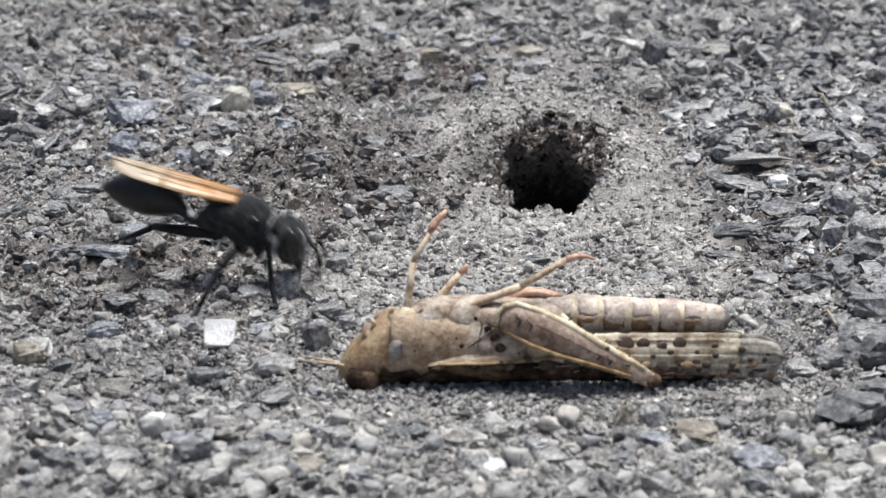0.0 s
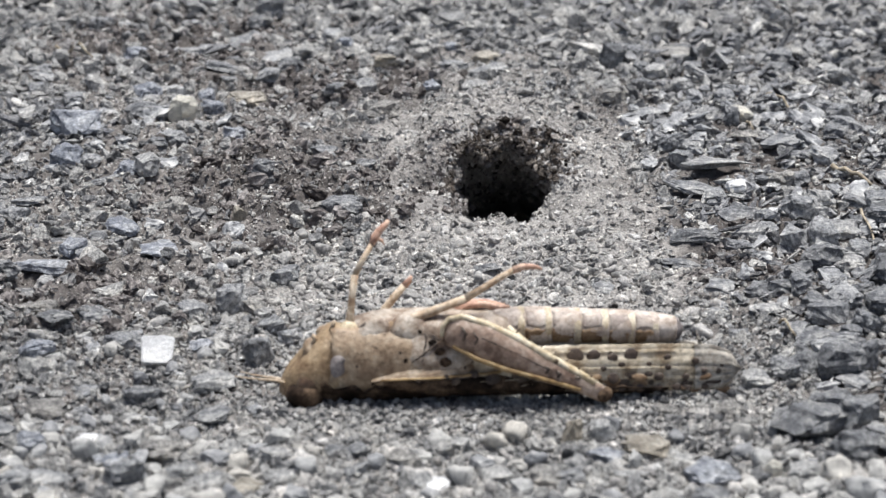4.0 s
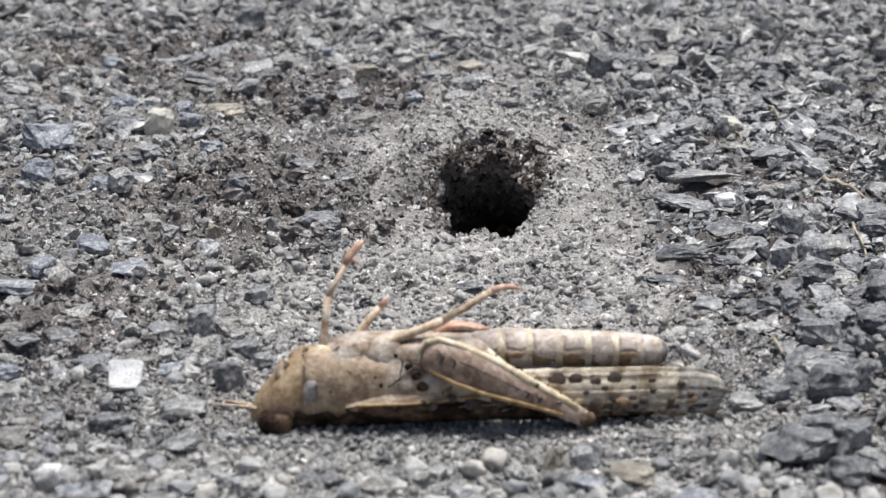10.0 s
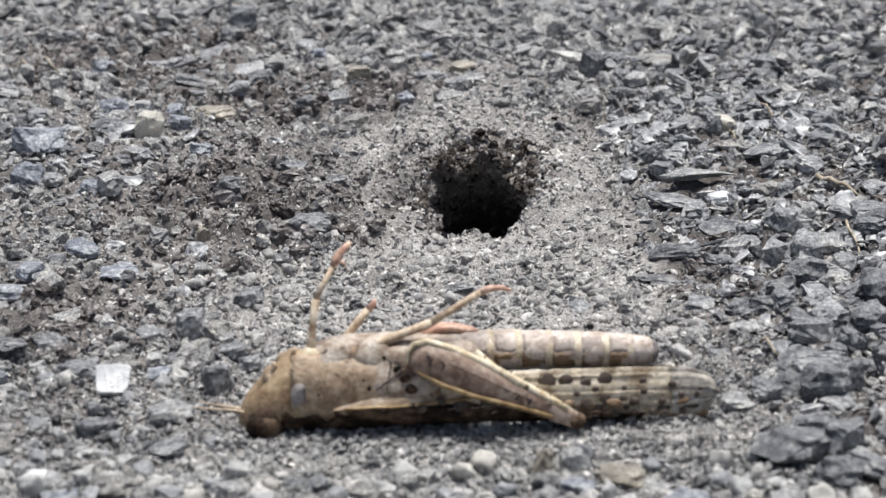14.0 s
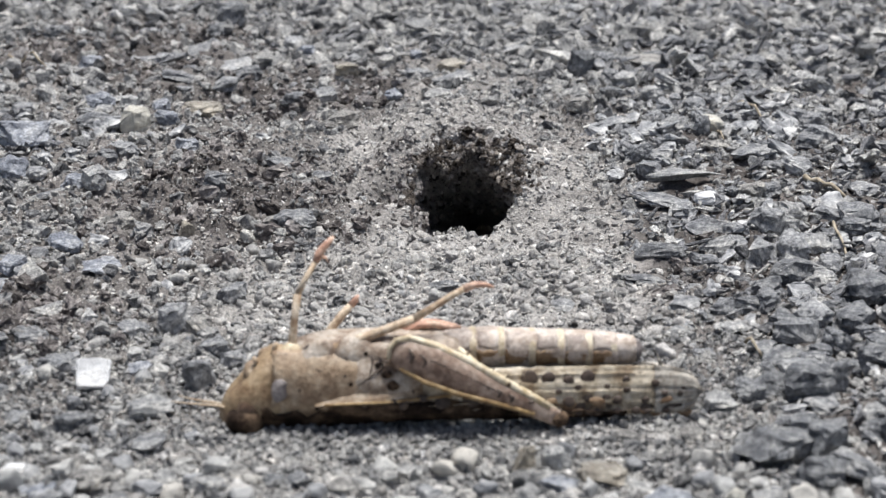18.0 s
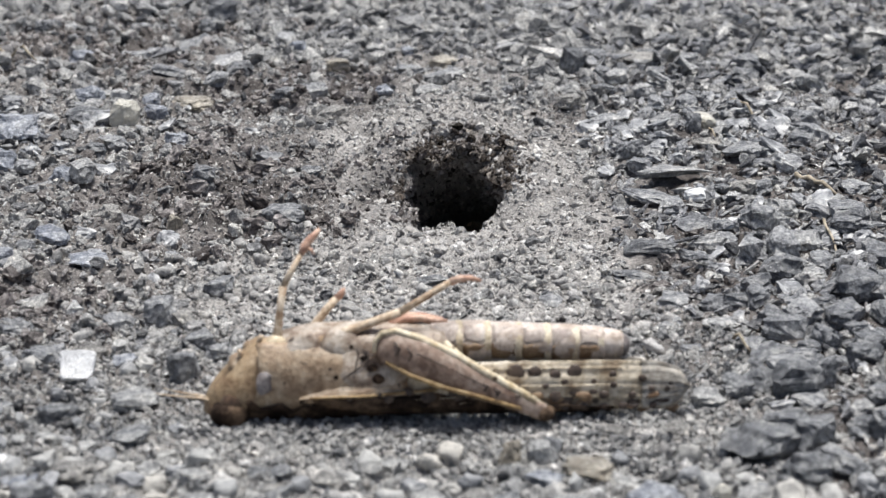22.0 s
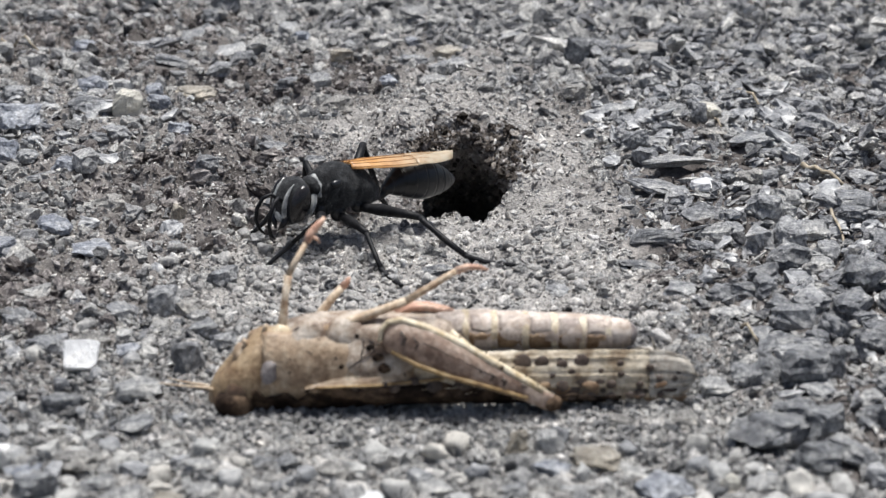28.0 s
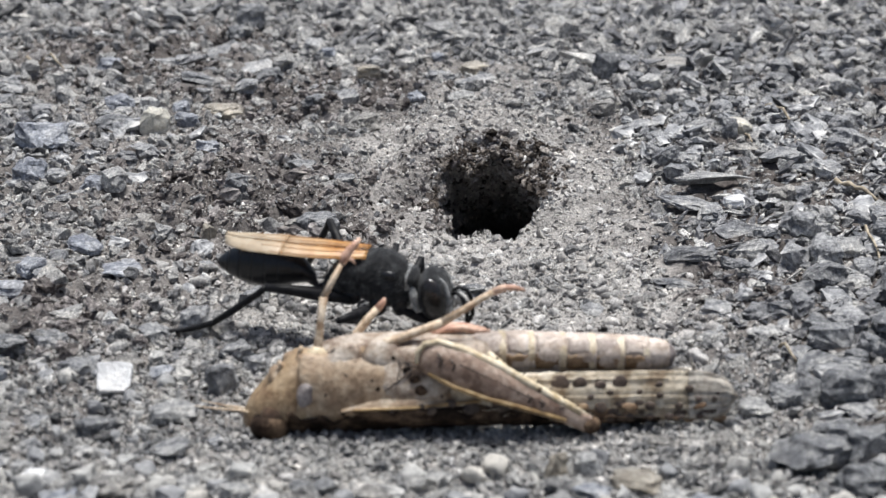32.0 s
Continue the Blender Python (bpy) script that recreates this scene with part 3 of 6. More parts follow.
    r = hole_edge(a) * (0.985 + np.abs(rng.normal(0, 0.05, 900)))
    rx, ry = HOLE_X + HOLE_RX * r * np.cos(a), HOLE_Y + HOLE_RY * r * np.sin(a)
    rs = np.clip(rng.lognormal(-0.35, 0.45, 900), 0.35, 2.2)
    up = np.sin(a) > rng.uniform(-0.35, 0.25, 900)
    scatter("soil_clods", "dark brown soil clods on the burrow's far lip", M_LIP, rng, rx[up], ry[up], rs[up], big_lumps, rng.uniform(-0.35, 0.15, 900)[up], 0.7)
    scatter("sand_grains", "pale grit along the burrow's near lip", M_SAND, rng, rx[~up], ry[~up], 0.6 * rs[~up], grains, rng.uniform(-0.3, 0.1, 900)[~up], 0.7)
    # dusty rounded lumps before the burrow and in the foreground
    lx = np.concatenate([rng.normal(-14, 15, 900), rng.uniform(-60, 62, 1500), rng.normal(20, 14, 300)])
    ly = np.concatenate([rng.normal(26, 14, 900), rng.uniform(-36, -11, 1500), rng.normal(22, 14, 300)])
    ls = np.clip(rng.lognormal(0.15, 0.36, 2700), 0.7, 2.9)
    ls[900:2400] *= 0.75 + 0.5 * step(-12, -30, ly[900:2400])
    k = open_ground(lx, ly, ls) & ~((np.abs(lx - 2) < 27) & (ly > -10) & (ly < 5) & (ls > 1.5))
    large = np.where(k & (ls > 1.5))[0][:300]
    shapes = [raw_mesh("silt_lump", pv * MM, pf, M_LUMP, True) for pv, pf in rounds]
    for j, n in enumerate(large):
        ob = tagged(new("silt_lump", shapes[j % len(shapes)]), "pale dusty rounded lump of dry silt", "stone", "silt lumps on the ground")
        ob.matrix_world = pose(lx[n] * MM, ly[n] * MM, float(height(lx[n], ly[n])) * MM, rng.uniform(-20, 20), rng.uniform(-20, 20), rng.uniform(0, 360)) @ Matrix.Diagonal((ls[n] * rng.uniform(0.9, 1.3), ls[n] * rng.uniform(0.8, 1.1), ls[n], 1))
    k[large] = False
    scatter("dusty_lumps", "pale dusty rounded lumps of dry silt", M_SAND, rng, lx[k], ly[k], ls[k], rounds, rng.uniform(-0.15, 0.12, 2700)[k], 0.5, smooth=True)
    # small clods of silt on the apron round the burrow
    cx, cy = rng.normal(8, 16, 2600), rng.normal(72, 26, 2600)
    cs = np.clip(rng.lognormal(-0.12, 0.4, 2600), 0.45, 2.2)
    k = open_ground(cx, cy, cs + 1.0) & (rng.uniform(0, 1, 2600) < bare(cx, cy) * (0.25 + 0.75 * clump(1.6 * cx, 1.6 * cy))) & (cy > 28)
    scatter("silt_clods", "pale crumbly clods of silt on the burrow's apron", M_SAND, rng, cx[k], cy[k], cs[k], rounds, rng.uniform(-0.15, 0.15, 2600)[k], 0.6)
    # grit and sand, finest on the bare silt
    x, y = rng.uniform(-95, 95, 350000), rng.uniform(-45, 190, 350000)
    k0 = in_sight(x, y)
    x, y = x[k0], y[k0]
    size = np.clip(rng.lognormal(-0.82, 0.5, len(x)) * (1 - 0.35 * bare(x, y) * step(30, 45, y)), 0.22, 1.6)
    k = open_ground(x, y, size) & (rng.uniform(0, 1, len(x)) < (0.55 + 0.45 * bare(x, y)) * (1 - 0.75 * slaty(x, y)) * step(190, 110, y)) & (rng.uniform(0, 1, len(x)) > np.maximum((0.45 + 0.4 * step(95, 115, y)) * dug_soil(x, y), np.maximum(0.8 * far_lip(x, y), 0.6 * hollow(x, y))))
    gx, gy = rng.uniform(-62, 40, 26000), rng.uniform(-42, 14, 26000)
    gs = np.clip(rng.lognormal(-0.25, 0.3, 26000), 0.4, 1.5)
    gk = rng.uniform(0, 1, 26000) < 0.35 + 0.65 * clump(2 * gx, 2 * gy)
    scatter("fine_grit", "pale fine grit between the foreground pebbles", M_PALE, rng, gx[gk], gy[gk], gs[gk], lumps[:8], rng.uniform(-0.1, 0.3, 26000)[gk], 0.8)
    scatter("sand_grains", "pale sand grains and fine grit", M_SAND, rng, x[k], y[k], size[k], grains, rng.uniform(-0.3, 0.2, len(x))[k], 0.8)


def pebbles():
    """Worn pebbles of the foreground, each a thing of its own, larger towards the near edge."""
    rnd = random.Random(31)
    shapes = []
    for i in range(18):
        v, f = hull(820 + i, 18, 0.8, 0.18, 2, 0.10)
        shapes.append(raw_mesh("pebble", v * MM, f, M_PEBBLE, i % 3 > 0))
    words = ("dusty worn grey pebble lying in pale gravel", "pale rounded pebble half sunk in grit")
    count = 0
    for _ in range(3000):
        x, y = rnd.uniform(-52, 46), rnd.uniform(-37, 12)
        w = rnd.uniform(1.5, 2.7) * (1.0 + 0.5 * max(0.0, min(1.0, (-12 - y) / 18)))
        quiet = (y > -17 and x > -28) or (x > -22 and rnd.random() < 0.7)
        if quiet or (x > 33 and y > -22) or any(math.hypot(x - sx, y - sy) < 0.85 * r + 0.36 * w for sx, sy, r in STONES):
            continue
        if rnd.random() > (0.9 if y < -14 else 0.4):
            continue
        ob = tagged(new("pebble", shapes[count % len(shapes)]), words[count % len(shapes) % 2], "pebble", "pebbles in the foreground")
        ob.matrix_world = pose(x * MM, y * MM, (float(height(np.float64(x), np.float64(y))) + 0.12 * w) * MM, rnd.uniform(-18, 18), rnd.uniform(-18, 18), rnd.uniform(0, 360)) @ Matrix.Diagonal((w * rnd.uniform(0.95, 1.35), w * rnd.uniform(0.8, 1.05), w * rnd.uniform(0.8, 1.05), 1))
        STONES.append((x, y, 0.38 * w))
        count += 1
        if count == 120:
            break


def white_slab():
    """The flat, squarish white quartz chip that stands on edge in the gravel."""
    bm = bmesh.new()
    outline = ((-1.85, -1.5), (-1.5, -1.75), (1.2, -1.75), (1.7, -1.2), (1.95, 1.2), (1.75, 1.55), (0.3, 1.7), (-1.7, 1.6), (-1.95, 1.3))
    rings = []
    for y, k in ((-0.8, 0.93), (-0.62, 1.0), (0.6, 0.98), (0.8, 0.88)):
        rings.append([bm.verts.new((x * k * MM, y * MM, z * k * MM)) for x, z in outline])
    for a, b in zip(rings, rings[1:]):
        for j in range(len(outline)):
            bm.faces.new((a[j], b[j], b[(j + 1) % len(outline)], a[(j + 1) % len(outline)]))
    bm.faces.new(rings[0])
    bm.faces.new(rings[-1][::-1])
    bmesh.ops.recalc_face_normals(bm, faces=bm.faces)
    bmesh.ops.triangulate(bm, faces=bm.faces)
    bmesh.ops.subdivide_edges(bm, edges=bm.edges, cuts=2, use_grid_fill=True)
    for v in bm.verts:
        v.co += noise.noise_vector(v.co * 700) * 0.10 * MM
    ob = tagged(new("white_pebble", mesh_of("white_pebble", bm, ROCK["white"])), "flat squarish white quartz chip standing in gravel", "pebble", "loose stones on the ground")
    ob.matrix_world = pose(-36.2 * MM, 1.8 * MM, (float(height(np.float64(-36.2), np.float64(1.8))) + 1.15) * MM, -42, 4, 6)
    STONES.append((-36.2, 1.8, 1.7))


ROCK_WORDS = {
    "slate": ("slate_stone", "grey flat broken slate stone on gravel", "stone"),
    "dark": ("dark_stone", "dark grey angular slate stone on gravel", "stone"),
    "blue": ("bluish_stone", "bluish grey mottled slate stone on gravel", "stone"),
    "pale_slate": ("pale_stone", "pale grey flat stone lying on gravel", "stone"),
    "lump": ("dusty_stone", "dusty grey-brown lumpy stone on soil", "stone"),
    "beige": ("beige_stone", "beige smooth stone half sunk in gravel", "stone"),
    "cream_pebble": ("cream_pebble", "cream yellow quartz pebble on gravel", "pebble"),
    "white": ("white_pebble", "bright white quartz chip on gravel", "pebble"),
}
rock_count = [0]


def rock(kind, x, y, w, d, h, turn):
    """One stone that can be told apart: w wide, d deep, h high (mm), sunk a little into the ground."""
    rock_count[0] += 1
    seed = 700 + rock_count[0]
    name, label, category = ROCK_WORDS[kind]
    flat = kind in ("slate", "dark", "blue", "pale_slate") and h < 0.42 * w
    rnd = random.Random(seed)
    clean = kind in ("white", "cream_pebble")
    v, f = hull(seed, 17 if flat else 44 if clean else 26, 0.9 if flat else 1.0, 0.25 if flat else 0.14, 3, 0.05 if clean else 0.10, 1.05 if clean else 1.5)
    me = raw_mesh(name, v * np.array((w * 1.36, d * 1.3, h * 1.3)) * MM, f, ROCK[kind])
    ob = tagged(new(name, me), label, category, "loose stones on the ground")
    tilt = 9 if flat else 6
    ob.matrix_world = pose(x * MM, y * MM, (float(height(np.float64(x), np.float64(y))) + 0.36 * h) * MM, rnd.uniform(-tilt, tilt), rnd.uniform(-tilt, tilt), turn)
    STONES.append((x, y, 0.42 * w))
    return ob


def more_stones():
    """Blocky slate among the chips: close together on the slaty side, scattered farther back."""
    rnd = random.Random(77)
    beds = ((70, 36, 62, -30, 62, 2.6, 6.4), (52, 31, 84, 64, 150, 2.6, 5.6), (34, -84, 12, 100, 160, 2.6, 5.6), (14, -66, -44, 20, 90, 2.6, 5.0), (40, 16, 80, 110, 190, 2.6, 5.4))
    for count, x0, x1, y0, y1, small, big in beds:
        for _ in range(count * 3):
            x, y = rnd.uniform(x0, x1), rnd.uniform(y0, y1)
            w = rnd.uniform(small, big) * rnd.uniform(0.75, 1.0)
            if count == 0 or any(math.hypot(x - sx, y - sy) < 0.8 * r + 0.36 * w for sx, sy, r in STONES):
                continue
            count -= 1
            kind = rnd.choice(("dark", "dark", "dark", "slate", "slate", "pale_slate")) if x > 34 and y < 62 else rnd.choice(("slate", "slate", "slate", "dark", "dark", "pale_slate", "blue" if x < 0 else "pale_slate"))
            rock(kind, x, y, w, w * rnd.uniform(0.65, 0.95), w * rnd.uniform(0.4, 0.62), rnd.uniform(0, 360))
rock('cream_pebble', -44.9, 97.3, 3.9, 3.4, 3.9, 11)
rock('slate', -48.6, 144.7, 6.2, 4.3, 1.1, 20)
rock('slate', -38.7, 148.3, 6.5, 5.5, 2.3, 34)
rock('slate', -36.1, 167.3, 5.0, 4.2, 4.8, -34)
rock('slate', -32.9, 137.2, 8.1, 6.9, 1.9, 15)
rock('dark', -41.4, 127.7, 7.9, 3.2, 1.4, -26)
rock('pale_slate', -49.5, 115.4, 5.3, 2.3, 0.9, 23)
rock('slate', -39.9, 122.4, 3.9, 3.3, 1.3, 20)
rock('slate', -40.9, 107.9, 4.2, 2.2, 0.8, 20)
rock('blue', -52.4, 111.3, 3.8, 3.2, 2.4, 22)
rock('dark', -51.4, 99.8, 5.7, 4.8, 2.0, 1)
rock('blue', -60.7, 88.5, 7.1, 6.0, 3.3, 15)
rock('blue', -59.6, 73.3, 4.2, 3.6, 3.1, 9)
rock('slate', -55.8, 72.3, 3.4, 2.9, 1.4, 3)
rock('dark', -52.7, 65.4, 4.9, 2.2, 0.9, 17)
rock('slate', -72.8, 125.8, 4.9, 4.2, 1.1, -32)
rock('beige', -12.3, 125.1, 3.9, 3.5, 1.8, -35)
rock('dark', -11.6, 110.6, 4.7, 4.0, 0.9, 20)
rock('blue', -35.6, 87.7, 3.0, 2.5, 2.0, -14)
rock('lump', -12.8, 97.5, 5.6, 4.2, 2.6, 8)
rock('dark', -21.0, 80.7, 5.2, 4.4, 2.0, 21)
rock('dark', -29.1, 67.8, 3.1, 2.7, 2.3, 31)
rock('white', -22.7, 71.3, 2.2, 2.0, 1.2, 11)
rock('dark', -14.6, 73.3, 3.0, 2.6, 1.0, -5)
rock('dark', -17.0, 53.5, 5.2, 4.4, 3.0, -27)
rock('lump', -19.8, 55.8, 4.0, 3.6, 1.2, 14)
rock('lump', -40.7, 52.3, 3.3, 3.0, 2.2, 31)
rock('beige', -31.1, 48.5, 1.7, 1.5, 2.2, 23)
rock('slate', -61.8, 55.0, 4.9, 2.5, 0.9, -3)
rock('dark', -54.4, 41.3, 3.8, 2.8, 0.7, 5)
rock('blue', -46.7, 45.4, 4.6, 3.9, 1.8, 7)
rock('beige', -34.9, 108.0, 5.6, 5.1, 1.5, 10)
rock('blue', -40.8, 38.3, 5.6, 4.6, 1.0, -2)
rock('blue', -54.2, 31.1, 9.4, 3.8, 1.7, -3)
rock('pale_slate', -45.5, 24.4, 3.2, 2.7, 1.8, -7)
rock('blue', -31.5, 5.0, 3.4, 2.9, 1.0, 22)
rock('pale_slate', -28.7, -5.9, 4.7, 4.0, 1.7, 15)
rock('dark', -28.7, -13.1, 4.2, 3.4, 0.8, -18)
rock('dark', -36.6, -8.9, 3.7, 3.1, 1.7, 24)
rock('slate', -29.3, 17.9, 3.4, 2.9, 2.5, 13)
rock('dark', -23.5, 9.7, 3.5, 2.9, 1.9, -12)
rock('slate', -21.0, 5.9, 2.8, 2.3, 1.9, -13)
rock('slate', -24.5, 1.0, 3.2, 2.7, 3.7, 32)
rock('blue', -50.8, 3.8, 3.6, 3.0, 2.6, 27)
rock('dark', -40.9, 6.2, 3.9, 3.3, 2.1, 27)
rock('lump', -52.7, 15.0, 4.1, 3.7, 1.5, -12)
rock('pale_slate', -37.3, -13.5, 3.0, 2.6, 0.9, 21)
rock('white', -40.5, -20.4, 2.3, 2.1, 1.1, 35)
rock('pale_slate', -25.6, -20.5, 2.6, 2.2, 1.6, 20)
rock('dark', -12.3, -27.2, 3.1, 2.6, 0.9, 18)
rock('blue', -37.4, -25.3, 3.7, 3.2, 1.1, 1)
rock('dark', -35.1, -29.7, 4.7, 3.0, 0.9, 24)
rock('pale_slate', -27.1, -28.9, 3.1, 2.6, 1.4, 16)
rock('beige', -22.9, -29.2, 3.4, 3.0, 1.0, -27)
rock('slate', -43.4, -6.8, 2.9, 2.4, 1.1, 2)
rock('slate', -23.2, 28.5, 3.3, 2.8, 1.7, 24)
rock('white', -4.3, -29.1, 3.4, 3.0, 0.9, 19)
rock('dark', -14.1, -22.8, 2.3, 2.0, 0.8, -5)
rock('blue', -46.5, -21.9, 2.9, 2.5, 1.5, -31)
rock('pale_slate', 38.5, 70.0, 10.0, 5.7, 1.8, 19)
rock('dark', 33.6, 62.0, 6.9, 4.0, 1.2, -27)
rock('white', 40.3, 60.8, 2.9, 2.6, 1.6, -4)
rock('white', 44.3, 52.3, 2.5, 2.3, 1.3, 5)
rock('dark', 39.0, 50.6, 5.3, 4.5, 2.0, -18)
rock('dark', 42.2, 47.7, 3.1, 2.6, 2.0, -26)
rock('slate', 47.2, 49.6, 4.5, 3.8, 3.1, 18)
rock('pale_slate', 50.0, 48.8, 2.2, 1.8, 2.8, 33)
rock('lump', 47.6, 65.7, 3.6, 3.3, 1.9, 27)
rock('pale_slate', 48.8, 71.2, 5.9, 3.8, 1.1, 24)
rock('cream_pebble', 46.1, 96.7, 3.6, 3.3, 1.8, -32)
rock('pale_slate', 40.0, 96.7, 4.1, 3.5, 2.5, -31)
rock('lump', 45.8, 88.5, 3.9, 3.5, 1.1, 4)
rock('dark', 44.2, 94.0, 2.3, 2.0, 3.0, 19)
rock('slate', 49.9, 83.0, 6.5, 5.5, 2.0, 35)
rock('pale_slate', 36.3, 81.3, 3.5, 2.9, 1.8, 5)
rock('slate', 31.0, 98.6, 4.6, 3.9, 1.2, 32)
rock('dark', 32.9, 81.9, 3.5, 2.9, 2.6, 18)
rock('lump', 25.6, 103.9, 3.4, 3.0, 2.0, -13)
rock('dark', 28.1, 128.4, 3.6, 3.0, 4.3, -18)
rock('lump', 39.7, 136.7, 8.1, 7.3, 1.7, -8)
rock('slate', 5.8, 126.0, 5.9, 5.0, 2.3, 25)
rock('beige', 6.2, 140.7, 5.1, 4.6, 1.9, 8)
rock('pale_slate', 0.5, 164.3, 5.5, 4.6, 1.2, -20)
rock('pale_slate', 54.4, 170.4, 6.9, 2.8, 1.2, -22)
rock('dark', 44.5, 162.5, 3.0, 2.6, 2.0, -35)
rock('dark', 30.7, 40.3, 7.5, 3.0, 1.4, -25)
rock('pale_slate', 35.6, 46.6, 4.2, 1.9, 0.8, -28)
rock('dark', 28.9, 33.2, 5.5, 3.9, 1.0, 28)
rock('pale_slate', 37.2, 14.6, 4.5, 2.8, 0.8, 24)
rock('slate', 31.9, 22.4, 4.9, 4.2, 0.9, 17)
rock('dark', 41.1, 7.1, 5.1, 4.4, 1.8, 17)
rock('dark', 39.6, -0.9, 4.0, 3.4, 2.0, 29)
rock('dark', 42.5, -3.5, 4.9, 4.2, 3.2, 11)
rock('dark', 37.2, -17.2, 7.1, 6.0, 3.0, 7)
rock('dark', 41.7, -16.5, 4.8, 4.0, 3.5, 14)
rock('pale_slate', 41.1, -10.8, 3.7, 3.1, 1.4, -4)
rock('dark', 43.4, 16.1, 4.1, 3.5, 1.6, 0)
rock('pale_slate', 32.5, -5.5, 3.1, 2.7, 1.6, -5)
rock('beige', 18.5, -21.7, 4.2, 3.8, 1.6, 30)
rock('pale_slate', 22.6, -23.1, 4.6, 3.0, 0.8, -32)
rock('blue', 24.7, -27.6, 4.3, 3.6, 1.9, -15)
rock('pale_slate', 14.0, -19.0, 2.8, 2.4, 2.0, -28)
rock('beige', 10.7, -20.0, 2.1, 1.9, 2.7, 16)
rock('cream_pebble', 31.1, -26.6, 1.5, 1.3, 1.9, -25)
rock('blue', 13.9, -24.1, 3.4, 2.9, 1.2, 6)
rock('slate', 17.6, 21.8, 2.9, 2.5, 1.0, -20)
rock('dark', 2.9, 30.1, 3.6, 1.4, 0.7, 6)
rock('pale_slate', 30.8, 13.4, 2.3, 2.0, 0.7, -32)
rock('dark', 44.9, 5.1, 3.9, 3.3, 1.5, -12)
rock('pale_slate', 50.9, 29.9, 2.9, 2.5, 1.1, -28)
rock('dark', 44.3, 12.4, 4.7, 4.0, 2.0, 17)
rock('dark', 48.2, 9.4, 3.3, 2.8, 2.2, -7)
rock('dark', 45.7, -1.4, 2.8, 2.4, 3.1, 29)
rock('dark', 39.6, 21.1, 3.5, 3.0, 1.5, 2)
rock('pale_slate', 22.9, 14.8, 2.7, 2.3, 1.1, -3)
rock('slate', 32.8, 8.0, 2.4, 2.0, 1.1, -10)
rock('dark', 39.5, 9.4, 4.0, 3.4, 1.8, 2)
rock('dark', 41.1, 32.0, 2.9, 2.5, 1.4, -30)
rock('pale_slate', 52.1, 41.4, 3.8, 3.2, 2.0, -11)
rock('dark', 40.3, -23.5, 4.0, 3.4, 2.4, -6)
rock('pale_slate', 34.3, -28.1, 3.4, 2.9, 1.5, 1)
rock('lump', 28.5, -12.9, 2.8, 2.5, 1.2, 26)
rock('lump', 21.8, -13.6, 2.4, 2.2, 1.0, -33)
rock('pale_slate', 2.8, -26.9, 3.4, 2.9, 1.3, -16)
rock('lump', -7.2, -24.4, 2.9, 2.6, 1.1, -13)
rock('pale_slate', -0.8, -19.8, 2.3, 2.0, 1.1, -7)
rock('lump', -18.0, -20.8, 2.6, 2.3, 0.6, -19)
rock('dark', 4.6, -15.8, 2.0, 1.4, 0.4, 16)
rock('pale_slate', -20.7, -23.5, 2.6, 2.2, 1.2, -8)
rock('lump', -46.3, -13.5, 4.2, 3.8, 1.4, 5)
rock('pale_slate', -42.4, -18.1, 2.7, 2.3, 1.0, 3)
rock('lump', -32.3, -22.8, 3.5, 3.1, 1.5, 16)
rock('pale_slate', -30.0, -27.1, 2.8, 2.4, 1.5, 27)
rock('slate', -43.3, -28.5, 5.1, 4.3, 1.3, -28)
rock('lump', -35.5, -16.7, 2.7, 2.5, 1.2, -8)
rock('pale_slate', -19.7, -28.3, 2.8, 2.4, 1.5, 14)
rock('lump', 7.3, -28.1, 3.0, 2.7, 1.3, -31)
rock('pale_slate', 16.3, -28.1, 3.4, 2.9, 1.3, -32)
rock('slate', 10.1, -28.1, 2.8, 2.4, 1.1, -23)
rock('dark', -49.6, 11.7, 4.0, 3.4, 0.8, -9)
rock('dark', -56.2, 25.4, 4.3, 3.6, 0.9, 35)
rock('slate', -45.7, 14.1, 3.8, 3.2, 1.9, 22)
rock('lump', -35.8, 9.1, 4.0, 3.6, 1.0, 0)
rock('slate', -33.6, 15.1, 4.1, 3.5, 1.6, 15)
rock('lump', -26.4, 17.9, 3.4, 3.1, 1.7, -20)

rock('beige', -57.6, -5.9, 3.4, 2.8, 2.2, 10)
rock('dark', -48.8, -31.5, 3.6, 3.0, 1.8, -20)
rock('slate', -46.5, -30.9, 3.8, 3.2, 2.2, 25)
rock('slate', -35.5, -29.0, 3.4, 2.8, 2.0, 15)
rock('pale_slate', -5.0, -29.1, 2.6, 2.2, 1.6, 30)
rock('slate', 23.9, -33.0, 3.0, 2.6, 2.0, 5)
rock('dark', -12.0, -23.3, 2.2, 1.9, 1.2, 40)

white_slab()
more_stones()
pebbles()
gravel()

# ---- soft forms for the insects
def loft(bm, rings, seg=20, caps=True):
    """A closed skin through rings of (x, y, z, ry, rz): ellipses across the x axis."""
    made = []
    for x, y, z, ry, rz in rings:
        made.append([bm.verts.new((x * MM, (y + ry * math.cos(2 * math.pi * j / seg)) * MM, (z + rz * math.sin(2 * math.pi * j / seg)) * MM)) for j in range(seg)])
    for a, b in zip(made, made[1:]):
        for j in range(seg):
            bm.faces.new((a[j], a[(j + 1) % seg], b[(j + 1) % seg], b[j]))
    if caps:
        bm.faces.new(made[0][::-1])
        bm.faces.new(made[-1])
    bmesh.ops.recalc_face_normals(bm, faces=bm.faces)
    return bm


